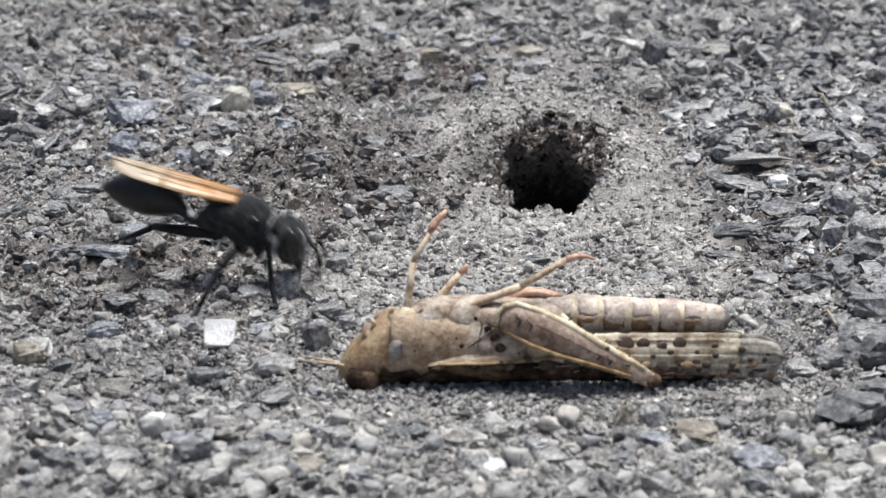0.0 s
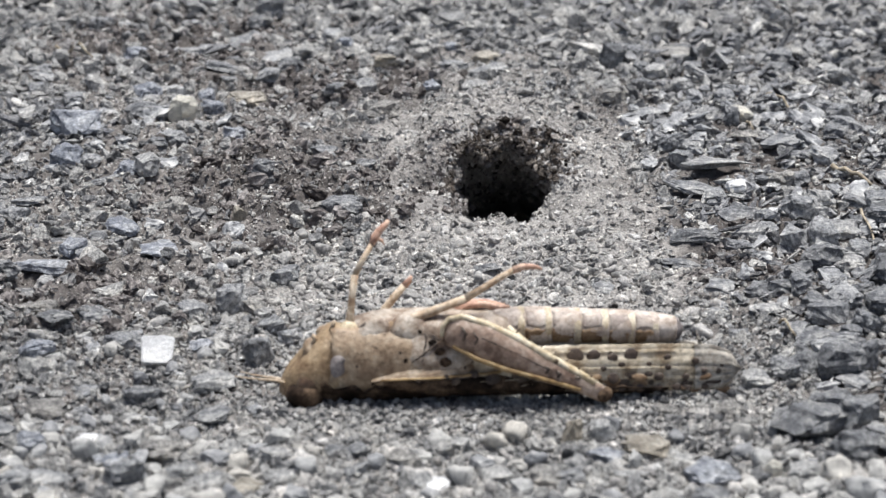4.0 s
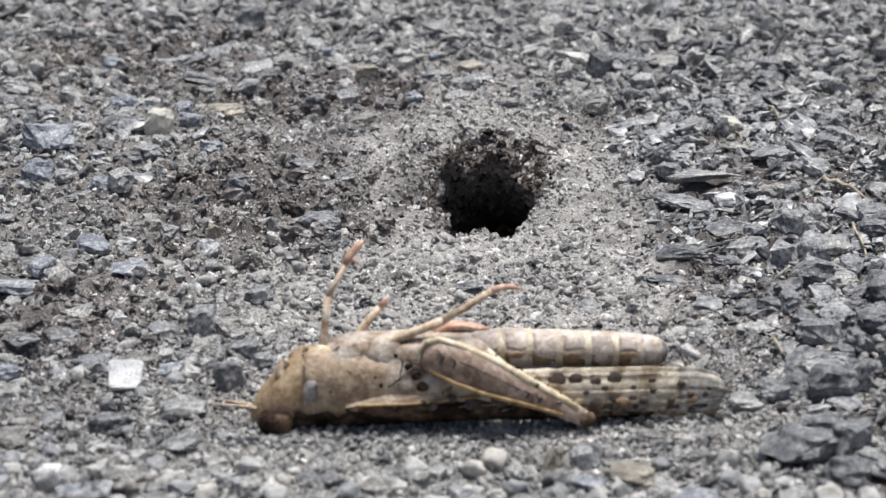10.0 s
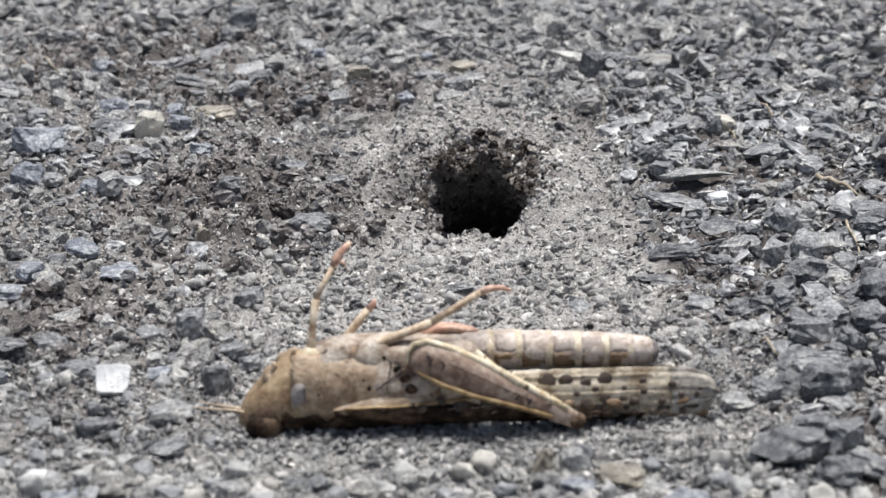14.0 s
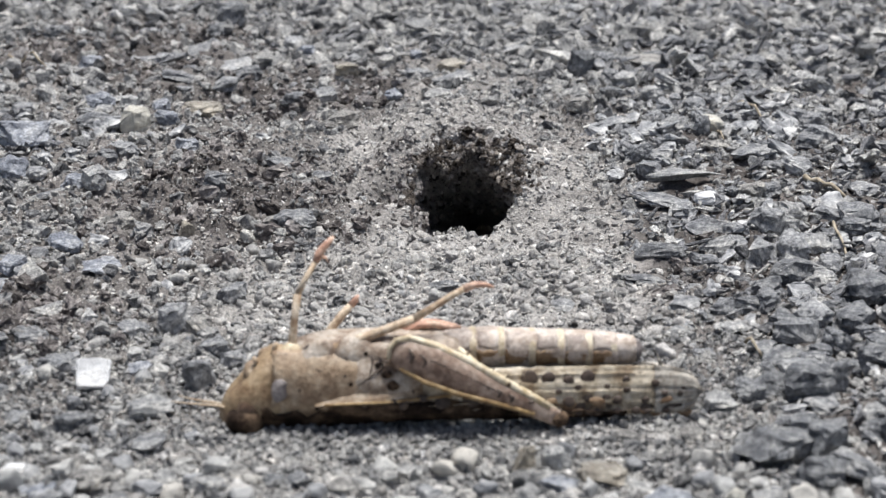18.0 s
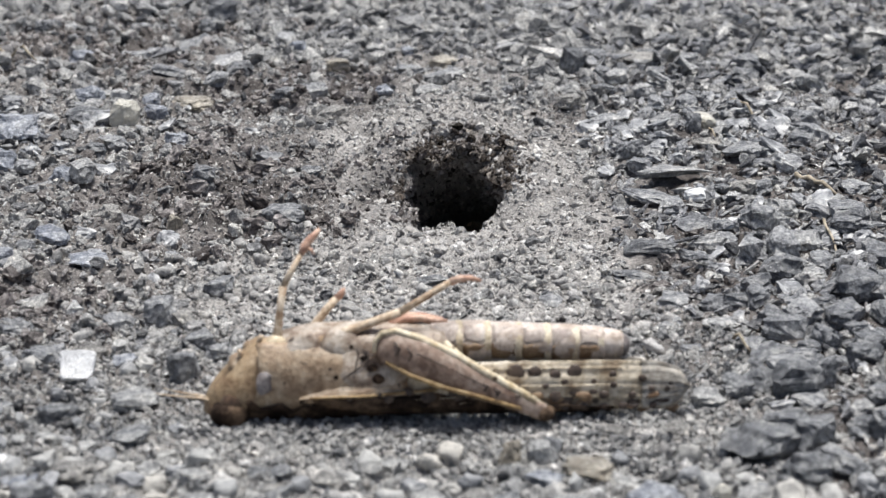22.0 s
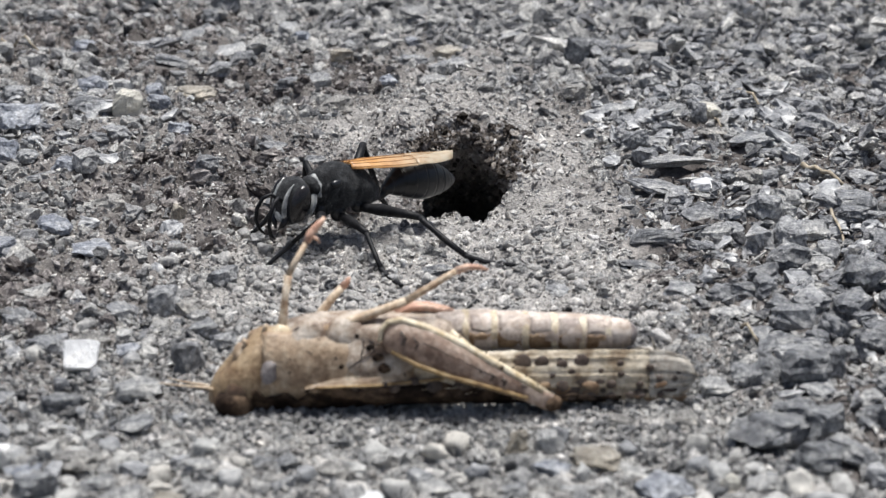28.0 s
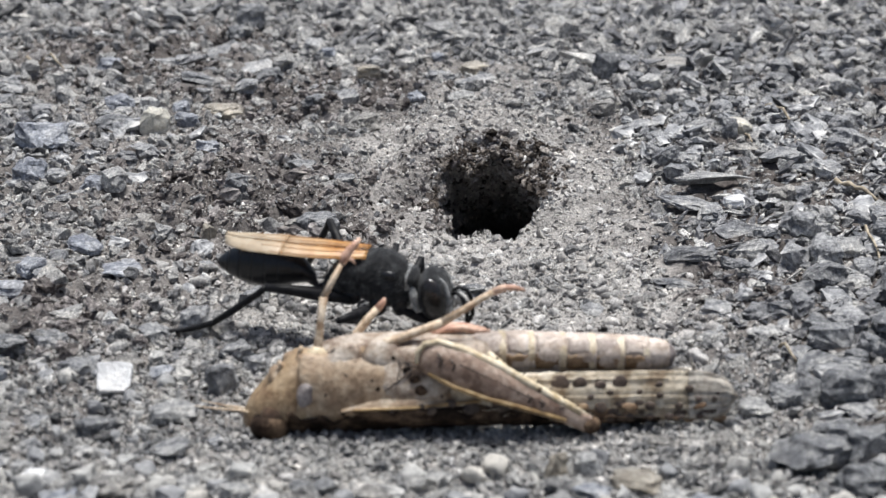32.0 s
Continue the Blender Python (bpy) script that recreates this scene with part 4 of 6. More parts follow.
def limb(points, radii, seg=10, flat=1.0, bm=None):
    """A tapering limb through points (mm)."""
    bm = bm or bmesh.new()
    pts = [Vector(p) for p in points]
    rings, side = [], None
    for i, p in enumerate(pts):
        way = (pts[min(i + 1, len(pts) - 1)] - pts[max(i - 1, 0)]).normalized()
        ref = side or (Vector((0, 0, 1)) if abs(way.z) < 0.9 else Vector((1, 0, 0)))
        u = (ref - way * ref.dot(way)).normalized()
        side, w = u, way.cross(u)
        r = radii[i]
        rings.append([bm.verts.new((p + (u * math.cos(2 * math.pi * j / seg) + w * flat * math.sin(2 * math.pi * j / seg)) * r) * MM) for j in range(seg)])
    for a, b in zip(rings, rings[1:]):
        for j in range(seg):
            bm.faces.new((a[j], a[(j + 1) % seg], b[(j + 1) % seg], b[j]))
    bm.faces.new(rings[0][::-1])
    bm.faces.new(rings[-1])
    bmesh.ops.recalc_face_normals(bm, faces=bm.faces)
    return bm


def ball(cx, cy, cz, rx, ry, rz, bm=None, seg=20, turn=None):
    bm = bm or bmesh.new()
    res = bmesh.ops.create_uvsphere(bm, u_segments=seg, v_segments=seg // 2 + 2, radius=1)
    m = Matrix.Translation((cx * MM, cy * MM, cz * MM)) @ (turn or Matrix()) @ Matrix.Diagonal((rx * MM, ry * MM, rz * MM, 1))
    bmesh.ops.transform(bm, matrix=m, verts=res["verts"])
    return bm


def dent(bm, amount, scale, seed=0):
    """Uneven, shrivelled surface."""
    for v in bm.verts:
        n = noise.noise_vector(v.co * scale + Vector((seed, 0, 0)))
        v.co += n * amount * MM
    return bm


def smoothed(bm, cuts=1):
    bmesh.ops.subdivide_edges(bm, edges=bm.edges, cuts=cuts, use_grid_fill=True, smooth=0.6)
    return bm


# ---- the prey: a paralysed grasshopper on its back, legs in the air
# Its own space: x along the body, z up across it as the near side shows it, -y out towards the near side.
M_TAN = skin("prey_tan_cuticle", (0.215, 0.145, 0.092), (0.325, 0.237, 0.158), (0.44, 0.35, 0.255), 420.0, 0.5, (0.06, 0.04, 0.028), 380.0, 0.075, bumped=0.6)
M_HEAD = skin("prey_brown_cuticle", (0.165, 0.103, 0.058), (0.265, 0.185, 0.108), (0.375, 0.28, 0.178), 400.0, 0.5, bumped=0.6)
M_PALE_SKIN = skin("prey_pale_cuticle", (0.18, 0.122, 0.085), (0.37, 0.302, 0.24), (0.51, 0.45, 0.385), 420.0, 0.5, (0.0517, 0.037, 0.0298), 330.0, 0.15, bumped=0.6)
M_ABDOMEN = skin("prey_abdomen_cuticle", (0.36, 0.285, 0.23), (0.51, 0.43, 0.37), (0.62, 0.56, 0.515), 380.0, 0.5, bumped=0.3)
M_BAND = skin("prey_cream_ring", (0.45, 0.36, 0.24), (0.56, 0.47, 0.34), (0.64, 0.57, 0.44), 600.0, 0.5)
M_PATCH = skin("prey_mauve_patch", (0.13, 0.11, 0.105), (0.20, 0.175, 0.17), (0.28, 0.25, 0.24), 700.0, 0.6)
M_RUST = skin("prey_rusty_patch", (0.13, 0.075, 0.04), (0.24, 0.155, 0.09), (0.36, 0.26, 0.165), 500.0, 0.55)
M_MAUVE = skin("prey_mauve_belly_mark", (0.31, 0.255, 0.225), (0.42, 0.36, 0.315), (0.53, 0.47, 0.415), 420.0, 0.6)
M_FEMUR = skin("prey_femur_cuticle", (0.16, 0.10, 0.072), (0.33, 0.235, 0.18), (0.47, 0.37, 0.30), 380.0, 0.45, bumped=0.5)
M_KEEL = skin("prey_cream_keel", (0.42, 0.32, 0.18), (0.62, 0.52, 0.36), (0.72, 0.65, 0.50), 600.0, 0.5, (0.08, 0.05, 0.03), 520.0, 0.16)
M_LEG = skin("prey_straw_leg", (0.34, 0.228, 0.145), (0.51, 0.40, 0.285), (0.63, 0.535, 0.42), 600.0, 0.5)
M_PINK = skin("prey_reddish_foot", (0.40, 0.21, 0.15), (0.54, 0.33, 0.24), (0.64, 0.45, 0.34), 700.0, 0.5)
M_WING = skin("prey_spotted_wing", (0.24, 0.175, 0.11), (0.46, 0.385, 0.28), (0.60, 0.53, 0.42), 420.0, 0.42, (0.06, 0.04, 0.028), 560.0, 0.20, bumped=0.5)
M_TIP = skin("prey_smoky_wing_tip", (0.25, 0.215, 0.175), (0.40, 0.365, 0.315), (0.52, 0.48, 0.42), 480.0, 0.42, (0.06, 0.045, 0.035), 620.0, 0.22, bumped=0.5)
M_SPOT = skin("prey_dark_spot", (0.045, 0.03, 0.022), (0.07, 0.05, 0.04), (0.11, 0.08, 0.06), 500.0, 0.5)
M_STRIPE = skin("prey_yellow_stripe", (0.22, 0.135, 0.06), (0.36, 0.24, 0.11), (0.46, 0.33, 0.18), 600.0, 0.5)
# dark brown pigment; on the underside parts it also stands in for shade
M_DARK_AND_SHADE = skin("prey_dark_brown_and_shade", (0.012, 0.008, 0.006), (0.035, 0.022, 0.015), (0.13, 0.088, 0.058), 360.0, 0.75, spec=0.12, bumped=0.5)
M_EYE = skin("prey_brown_eye", (0.055, 0.032, 0.02), (0.10, 0.06, 0.035), (0.17, 0.11, 0.07), 500.0, 0.3, coat=0.4)


def sheet(rows, thick):
    """A thin curved blade through rows of equal length (mm), with thickness."""
    bm = bmesh.new()
    grid = [[bm.verts.new(Vector(p) * MM) for p in row] for row in rows]
    for a, b in zip(grid, grid[1:]):
        for j in range(len(a) - 1):
            bm.faces.new((a[j], a[j + 1], b[j + 1], b[j]))
    bmesh.ops.recalc_face_normals(bm, faces=bm.faces)
    bmesh.ops.solidify(bm, geom=list(bm.faces), thickness=thick * MM)
    return bm


def wing_blade(x0, x1, low, high, front, bulge, tip_round=2.5, nx=40, nu=14, wave=0.16, seed=0):
    """A wing folded along the body: its lower and upper edge lines give its width, and it bows out towards the near side."""
    rows = []
    for i in range(nx + 1):
        s = i / nx
        x = x0 + (x1 - x0) * s
        lo, hi = low(s), high(s)
        round_off = 1.0
        left = (x1 - x)
        if left < tip_round:
            round_off = math.sqrt(max(0.0, 1 - (1 - left / tip_round) ** 2)) * 0.9 + 0.1
        mid = (lo + hi) / 2 - 0.2
        row = []
        for j in range(nu + 1):
            u = j / nu
            z = mid + (lo + (hi - lo) * u - mid) * round_off
            y = -front(s) - bulge * math.sin(math.pi * u) + wave * math.sin(u * 34 + s * 2) * (0.3 + s) + 0.25 * noise.noise((x * 0.4, z * 0.6, seed))
            fray = 0.35 * noise.noise((z * 1.3, seed, 4.0)) * max(0.0, s - 0.8) * 5 + 0.22 * noise.noise((z * 4.0, seed, 9.0)) * max(0.0, s - 0.9) * 10
            row.append((x + fray * 1.6, y, z + 0.14 * noise.noise((x * 1.1, 3.0, seed)) * (1 if j in (0, nu) else 0.3)))
        rows.append(row)
    return rows


def grasshopper():
    root = empty("grasshopper", pose(4 * MM, -5.6 * MM, 4.45 * MM, -20, 0, 1.5))
    tagged(root, "tan grasshopper lying paralysed on its back, legs in the air", "insect")
    # head: blunt, with a sloping face
    bm = bmesh.new()
    loft(bm, [(-25.2, 0, -3.9, 0.5, 0.6), (-24.9, 0, -3.8, 1.5, 1.4), (-24.2, 0, -3.5, 2.4, 2.25), (-23.1, 0, -3.0, 3.2, 3.05), (-21.7, 0, -2.2, 3.8, 3.85), (-20.0, 0, -1.3, 4.0, 4.4), (-18.0, 0, -0.7, 3.8, 4.2), (-16.6, 0, -0.5, 3.2, 3.6)], 28)
    head = part("head", dent(smoothed(bm), 0.5, 420), M_HEAD, root, "brown blunt head with a sloping face")
    part("eye", ball(-22.0, -3.0, -3.3, 1.25, 0.95, 1.5, turn=Matrix.Rotation(0.4, 4, "Y")), M_EYE, head, "dark brown oval eye")
    part("eye", ball(-22.0, 3.0, -3.3, 1.25, 0.95, 1.5, turn=Matrix.Rotation(0.4, 4, "Y")), M_EYE, head)
    for side in (-1, 1):
        part("antenna", limb([(-24.3, side * 1.2, -3.3), (-25.6, side * 1.6, -2.9), (-27.2, side * 2.2, -2.7), (-28.6, side * 3.0, -2.5), (-30.0, side * 3.9, -2.2)], [0.24, 0.17, 0.12, 0.09, 0.06], 8), M_LEG, head, "thin straw-coloured antenna")
    # dark crown, its colour deepened to paint the shade under the head
    part("shaded_crown", dent(ball(-22.3, -1.7, -4.5, 2.3, 2.5, 1.8), 0.25, 500), M_DARK_AND_SHADE, head, "dark brown crown of the head, its shade painted in")
    part("jaw", dent(ball(-21.6, -1.2, 0.5, 1.1, 1.5, 1.4), 0.2, 600), M_TAN, head, "tan jaw plates")
    part("jaw", dent(ball(-20.0, 0.8, 2.2, 1.2, 1.4, 1.0), 0.2, 600), M_TAN, head)
    for x, z, dx, dz in ((-21.0, 1.6, -0.5, 0.6), (-19.4, 3.0, 0.4, 0.7)):
        part("palp", limb([(x, -1.8, z - 0.6), (x + dx * 0.5, -2.4, z + dz * 0.4), (x + dx, -2.5, z + dz)], [0.34, 0.3, 0.22], 8), M_LEG, head, "short straw-coloured palp")
    # thorax
    bm = bmesh.new()
    loft(bm, [(-18.0, 0, -0.4, 3.3, 3.6), (-16.4, 0, -0.2, 4.0, 4.3), (-13.5, 0, 0, 4.5, 4.7), (-9.5, 0, 0.1, 4.6, 4.75), (-5.5, 0, 0.3, 4.4, 4.5), (-2.2, 0, 0.8, 3.9, 4.0), (0.2, 0, 1.4, 3.2, 3.2)], 32)
    thorax = part("thorax", dent(smoothed(bm), 0.45, 330, 3), M_PALE_SKIN, root, "pale mottled thorax, belly upwards")
    # saddle of the pronotum round the near side and back
    rows = []
    for i in range(15):
        x = -19.4 + 8.6 * i / 14
        r = 4.55 + 0.35 * math.sin(math.pi * i / 14) + (0.12 if i in (4, 5, 9) else 0)
        rows.append([(x + (1.3 * (1 - abs(a) / 2.2) if i > 9 else 0), -r * math.cos(a), -0.3 + r * 1.03 * math.sin(a)) for a in np.linspace(-2.2, 0.75, 22)])
    part("pronotum", dent(sheet(rows, 0.28), 0.3, 500, 5), M_TAN, thorax, "tan saddle-shaped shield behind the head")
    # band along the back: dark pigment plus underside shade put into the colour
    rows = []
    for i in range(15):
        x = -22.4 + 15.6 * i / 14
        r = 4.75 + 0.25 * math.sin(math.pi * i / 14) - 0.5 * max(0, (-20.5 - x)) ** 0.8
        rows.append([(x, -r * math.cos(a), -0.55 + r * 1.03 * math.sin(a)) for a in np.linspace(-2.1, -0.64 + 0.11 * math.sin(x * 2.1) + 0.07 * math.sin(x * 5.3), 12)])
    part("back_band", dent(sheet(rows, 0.2), 0.22, 600, 8), M_DARK_AND_SHADE, thorax, "dark brown band along the back, with painted underside shade")
    part("patch", dent(ball(-18.6, -4.5, -1.2, 0.8, 0.4, 1.3), 0.3, 800), M_PATCH, thorax, "purplish grey side patch")
    for pts in (((-9.8, 3.6), (-8.8, 1.8), (-9.4, -0.8)), ((-12.9, 3.4), (-12.2, 1.0), (-12.6, -1.6)), ((-7.0, 2.0), (-8.4, 0.6), (-10.5, -0.9)), ((-15.6, 1.2), (-13.4, 0.4), (-11.5, 0.9)), ((-8.8, 2.6), (-7.6, 1.6), (-6.6, 1.4))):
        line = []
        for px, pz in pts:
            line.append((px, -math.sqrt(max(0.3, 4.62 ** 2 - pz * pz)) - 0.12, pz))
        part("suture", limb(line, [0.06, 0.11, 0.05], 6), M_SPOT, thorax, "dark groove between plates")
    for px, pz, r in ((-8.2, 1.3, 0.5), (-7.4, 0.3, 0.6), (-9.6, 2.4, 0.35), (-11.2, -0.6, 0.4), (-6.8, -0.9, 0.7), (-13.6, 2.0, 0.35)):
        part("dark_mark", dent(ball(px, -math.sqrt(max(0.3, 4.6 ** 2 - pz * pz)) - 0.05, pz, r, 0.2, r * 0.8, seg=12), 0.15, 900, px), M_DARK_AND_SHADE, thorax)
    for x, z, rx, rz in ((-14.5, 2.0, 2.3, 1.9), (-10.8, 2.3, 2.6, 2.1), (-7.9, 1.6, 2.2, 1.9)):
        part("side_plate", dent(ball(x, -3.3, z, rx, 1.0, rz), 0.4, 500, x), M_PALE_SKIN, thorax)
    # belly: ringed segments, each a little narrower
    edges = [-1.2, 2.2, 5.2, 8.5, 11.6, 14.6, 17.2, 19.2]
    for i, (a, b) in enumerate(zip(edges, edges[1:])):
        def rad(x):
            return 2.25 - 0.022 * max(0, x - 2) - (0.05 * max(0, x - 15.5) ** 1.6 if x > 15.5 else 0)
        c = 2.75
        bm = bmesh.new()
        q = [a - 0.25, a + 0.1, a + 0.6, (a + b) / 2, b - 0.5, b - 0.08, b + 0.1]
        w = [0.90, 0.985, 1.0, 1.005, 1.01, 1.0, 0.95]
        loft(bm, [(x, 0, c - 0.035 * max(0, x - 6), rad(x) * k * 1.02, rad(x) * k) for x, k in zip(q, w)], 28)
        seg = part("abdomen_segment", dent(bm, 0.1, 600, i), M_ABDOMEN, root, "pale ringed belly segment")
        part("band", loft(bmesh.new(), [(b - 0.75, 0, c - 0.035 * max(0, b - 6), rad(b - 0.75) * 1.03, rad(b - 0.75) * 1.008), (b - 0.4, 0, c - 0.035 * max(0, b - 6), rad(b) * 1.045, rad(b) * 1.024), (b - 0.02, 0, c - 0.035 * max(0, b - 6), rad(b) * 1.02, rad(b) * 1.008)], 28, False), M_BAND, seg, "raised cream ring at the end of the segment")
        if i <= 5:
            for a0, a1, f0, f1, mat, words in ((0.0, 0.85, 0.04, 0.76, M_MAUVE, "greyish mauve side mark"), (-0.95, -0.1, 0.0, 0.76, M_RUST, "rusty brown side mark")):
                rows = []
                for q in range(7):
                    x = a + (b - a) * (f0 + (f1 - f0) * q / 6)
                    rr = rad(x) * 1.010
                    rows.append([(x + 0.05 * math.sin(9 * g + i), -rr * 1.02 * math.cos(g), c - 0.035 * max(0, x - 6) + rr * math.sin(g)) for g in np.linspace(a0 + 0.06 * math.sin(q + i), a1 + 0.07 * math.sin(2 * q + i), 7)])
                part("side_mark", dent(sheet(rows, 0.05), 0.05, 900, i), mat, seg, words)
    part("tail_tip", dent(ball(19.3, 0, 2.2, 0.9, 1.3, 1.25), 0.25, 700), M_PATCH, root, "small dark tip of the belly")
    # folded wings, near and far, with smoky tips
    lo = lambda s: -3.2 - 1.15 * min(1, s * 6) - 0.1 * s
    hi = lambda s: -2.7 + 3.4 * min(1, s * 2.4) ** 0.75 - 0.4 * max(0, s - 0.8) * 3
    for side, name in ((1, "near"), (-1, "far")):
        rows = wing_blade(-15.0, 26.2 if side > 0 else 24.5, lo, hi, lambda s: 4.45 - 2.5 * s, 0.6, 3.6, seed=2 + side)
        if side < 0:
            rows = [[(x, -y, z + 0.2) for x, y, z in r] for r in rows]
        cut = 35
        wing = part("forewing", sheet(rows[11:cut + 1], 0.12), M_WING, root, "folded straw-coloured wing with dark spots")
        part("wing_base", sheet(rows[:12], 0.12), M_TAN, wing, "tan front edge of the folded wing")
        part("wing_tip", sheet(rows[cut:], 0.10), M_TIP, wing, "smoky grey mottled wing tip")
        # dark lower fold of the wing, underside shade painted into it
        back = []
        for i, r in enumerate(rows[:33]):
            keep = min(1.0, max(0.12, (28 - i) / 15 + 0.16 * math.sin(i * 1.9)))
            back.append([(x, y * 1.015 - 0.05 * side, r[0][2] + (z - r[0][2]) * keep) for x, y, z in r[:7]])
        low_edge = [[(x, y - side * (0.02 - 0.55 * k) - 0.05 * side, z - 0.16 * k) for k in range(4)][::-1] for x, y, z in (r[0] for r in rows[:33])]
        part("wing_back", dent(sheet([q[:-1] + p for p, q in zip(back, low_edge)], 0.14), 0.16, 600, side), M_DARK_AND_SHADE, wing, "dark brown fold along the wing's back, with painted shade")
        if side > 0:
            for s, u, r in ((0.14, 0.45, 0.3), (0.2, 0.5, 0.4), (0.245, 0.42, 0.55), (0.29, 0.52, 0.5), (0.335, 0.40, 0.85), (0.40, 0.40, 1.0), (0.46, 0.36, 1.05), (0.52, 0.36, 0.7), (0.565, 0.85, 1.0), (0.6, 0.8, 0.75), (0.66, 0.74, 0.62), (0.715, 0.8, 0.85), (0.665, 0.32, 0.7), (0.71, 0.38, 0.6), (0.75, 0.42, 0.5), (0.79, 0.35, 0.55), (0.62, 0.12, 0.6), (0.73, 0.1, 0.6), (0.80, 0.75, 0.45), (0.685, 0.12, 0.5), (0.82, 0.55, 0.4), (0.86, 0.3, 0.45), (0.88, 0.7, 0.5), (0.92, 0.45, 0.4), (0.845, 0.12, 0.5), (0.775, 0.12, 0.45), (0.64, 0.52, 0.4), (0.69, 0.58, 0.35), (0.77, 0.62, 0.35), (0.95, 0.6, 0.3), (0.9, 0.14, 0.4)):
                p = Vector(rows[int(s * 40)][int(u * 14)])
                part("wing_spot", dent(ball(p.x, p.y - 0.10, p.z, r, 0.16, r * 0.82, seg=14), 0.12, 900, s * 50), M_SPOT, wing)
            rnd = random.Random(9)
            for n in range(30):
                p = Vector(rows[rnd.randint(22, 38)][rnd.choice((0, 1, 1, 2, 3, 4))])
                r = rnd.uniform(0.3, 0.75)
                part("wing_blotch", dent(ball(p.x, p.y - 0.07, p.z, r * 1.4, 0.13, r * 0.7, seg=12), 0.22, 800, n * 3.1), M_RUST if n % 3 else M_SPOT, wing, "brown blotch along the wing's edge")
            line = [rows[i][7] for i in range(1, 15)]
            part("wing_vein", limb([(x, y - 0.08, z) for x, y, z in line], [0.14] * len(line), 6), M_STRIPE, wing, "yellow-brown stripe along the wing")
            for u0, u1 in ((0.55, 0.5), (0.75, 0.9), (0.3, 0.2)):
                line = [rows[i][min(14, max(0, round(14 * (u0 + (u1 - u0) * i / 40))))] for i in range(2, 34)]
                part("wing_vein", limb([(x, y - 0.05, z) for x, y, z in line], [0.035] * len(line), 6), M_WING, wing, "pale raised wing vein")
    rows = wing_blade(2.0, 23.0, lambda s: -3.4, lambda s: 0.9, lambda s: 1.2 - 0.8 * s, 0.3, 3.0, seed=9)
    part("hindwing", sheet(rows, 0.08), M_TIP, root, "thin smoky hindwing folded inside")
    # near hind leg: broad femur folded down over the wing, tibia tucked along it
    bm = limb([(-7.0, -4.7, 2.7), (-6.4, -4.9, 2.6), (-5.2, -5.2, 2.3), (-2.6, -5.5, 1.4), (0.4, -5.5, 0.0), (3.6, -5.2, -1.5), (6.6, -4.9, -2.9), (9.0, -4.6, -4.0), (10.4, -4.5, -4.6)], [0.8, 1.55, 2.0, 2.2, 2.0, 1.5, 1.05, 0.85, 0.95], 18, 0.55)
    femur = part("hind_femur", dent(bm, 0.12, 500), M_FEMUR, root, "broad brown hind thigh with a pale keel")
    part("keel", limb([(-7.2, -5.3, 1.9), (-7.1, -5.4, 3.0), (-6.4, -5.6, 3.9), (-5.0, -5.7, 4.15), (-2.6, -5.9, 3.35), (0.8, -5.9, 1.75), (4.0, -5.5, -0.1), (7.0, -5.1, -1.9), (9.6, -4.8, -3.4)], [0.2, 0.26, 0.3, 0.36, 0.46, 0.50, 0.48, 0.42, 0.36], 10), M_KEEL, femur, "pale yellow upper keel")
    part("keel", limb([(-6.0, -5.7, 0.9), (-3.4, -6.2, -0.5), (0.0, -6.2, -1.75), (4.0, -5.8, -2.85), (8.0, -5.2, -4.1)], [0.2, 0.27, 0.27, 0.25, 0.2], 8), M_STRIPE, femur, "brown lower keel")
    part("femur_ridge", limb([(-5.0, -6.15, 2.6), (-2.6, -6.62, 1.7), (0.4, -6.55, 0.3), (3.6, -6.05, -1.32), (6.6, -5.45, -2.75)], [0.05, 0.09, 0.10, 0.08, 0.05], 6), M_SPOT, femur, "dark line along the thigh")
    for i in range(9):
        s = i / 8
        a = Vector((-4.6, -6.55 + 0.0, 2.3)).lerp(Vector((5.8, -5.85, -2.3)), s)
        part("chevron", limb([a + Vector((-0.5, 0.08, 0.75 - 0.4 * s)), a, a + Vector((-0.35, 0.1, -0.75 + 0.35 * s))], [0.14, 0.2, 0.12], 6), M_SPOT, femur)
    for s in (0.15, 0.3, 0.45, 0.6, 0.75, 0.9):
        a = Vector((-4.6, -6.1, 3.75)).lerp(Vector((9.0, -5.2, -3.2)), s)
        part("keel_mark", ball(a.x, a.y - 0.05, a.z - 0.25, 0.4, 0.2, 0.18, seg=10), M_SPOT, femur)
    part("knee", dent(ball(10.7, -4.4, -4.7, 1.0, 0.8, 0.85), 0.15, 700), M_DARK_AND_SHADE, femur, "dark brown knee")
    tib = part("hind_tibia", limb([(10.4, -4.3, -4.1), (8.0, -4.5, -2.35), (5.0, -4.6, -0.6), (2.0, -4.4, 1.2), (0.2, -3.6, 2.8)], [0.5, 0.42, 0.38, 0.36, 0.34], 10), M_KEEL, root, "pale yellow shin folded against the thigh")
    for i in range(7):
        a = Vector((9.0, -4.7, -2.9)).lerp(Vector((1.0, -4.4, 2.2)), i / 6)
        part("spine", limb([a, a + Vector((0.5, -0.25, 0.55))], [0.1, 0.03], 5), M_SPOT, tib)
    # far hind leg, mostly hidden
    part("hind_femur", limb([(-6.0, 4.0, 2.9), (-3.0, 5.0, 2.2), (1.0, 5.0, 0.4), (6.0, 4.4, -2.3), (9.5, 4.0, -3.8)], [0.9, 1.9, 1.8, 1.1, 0.8], 14, 0.5), M_FEMUR, root)
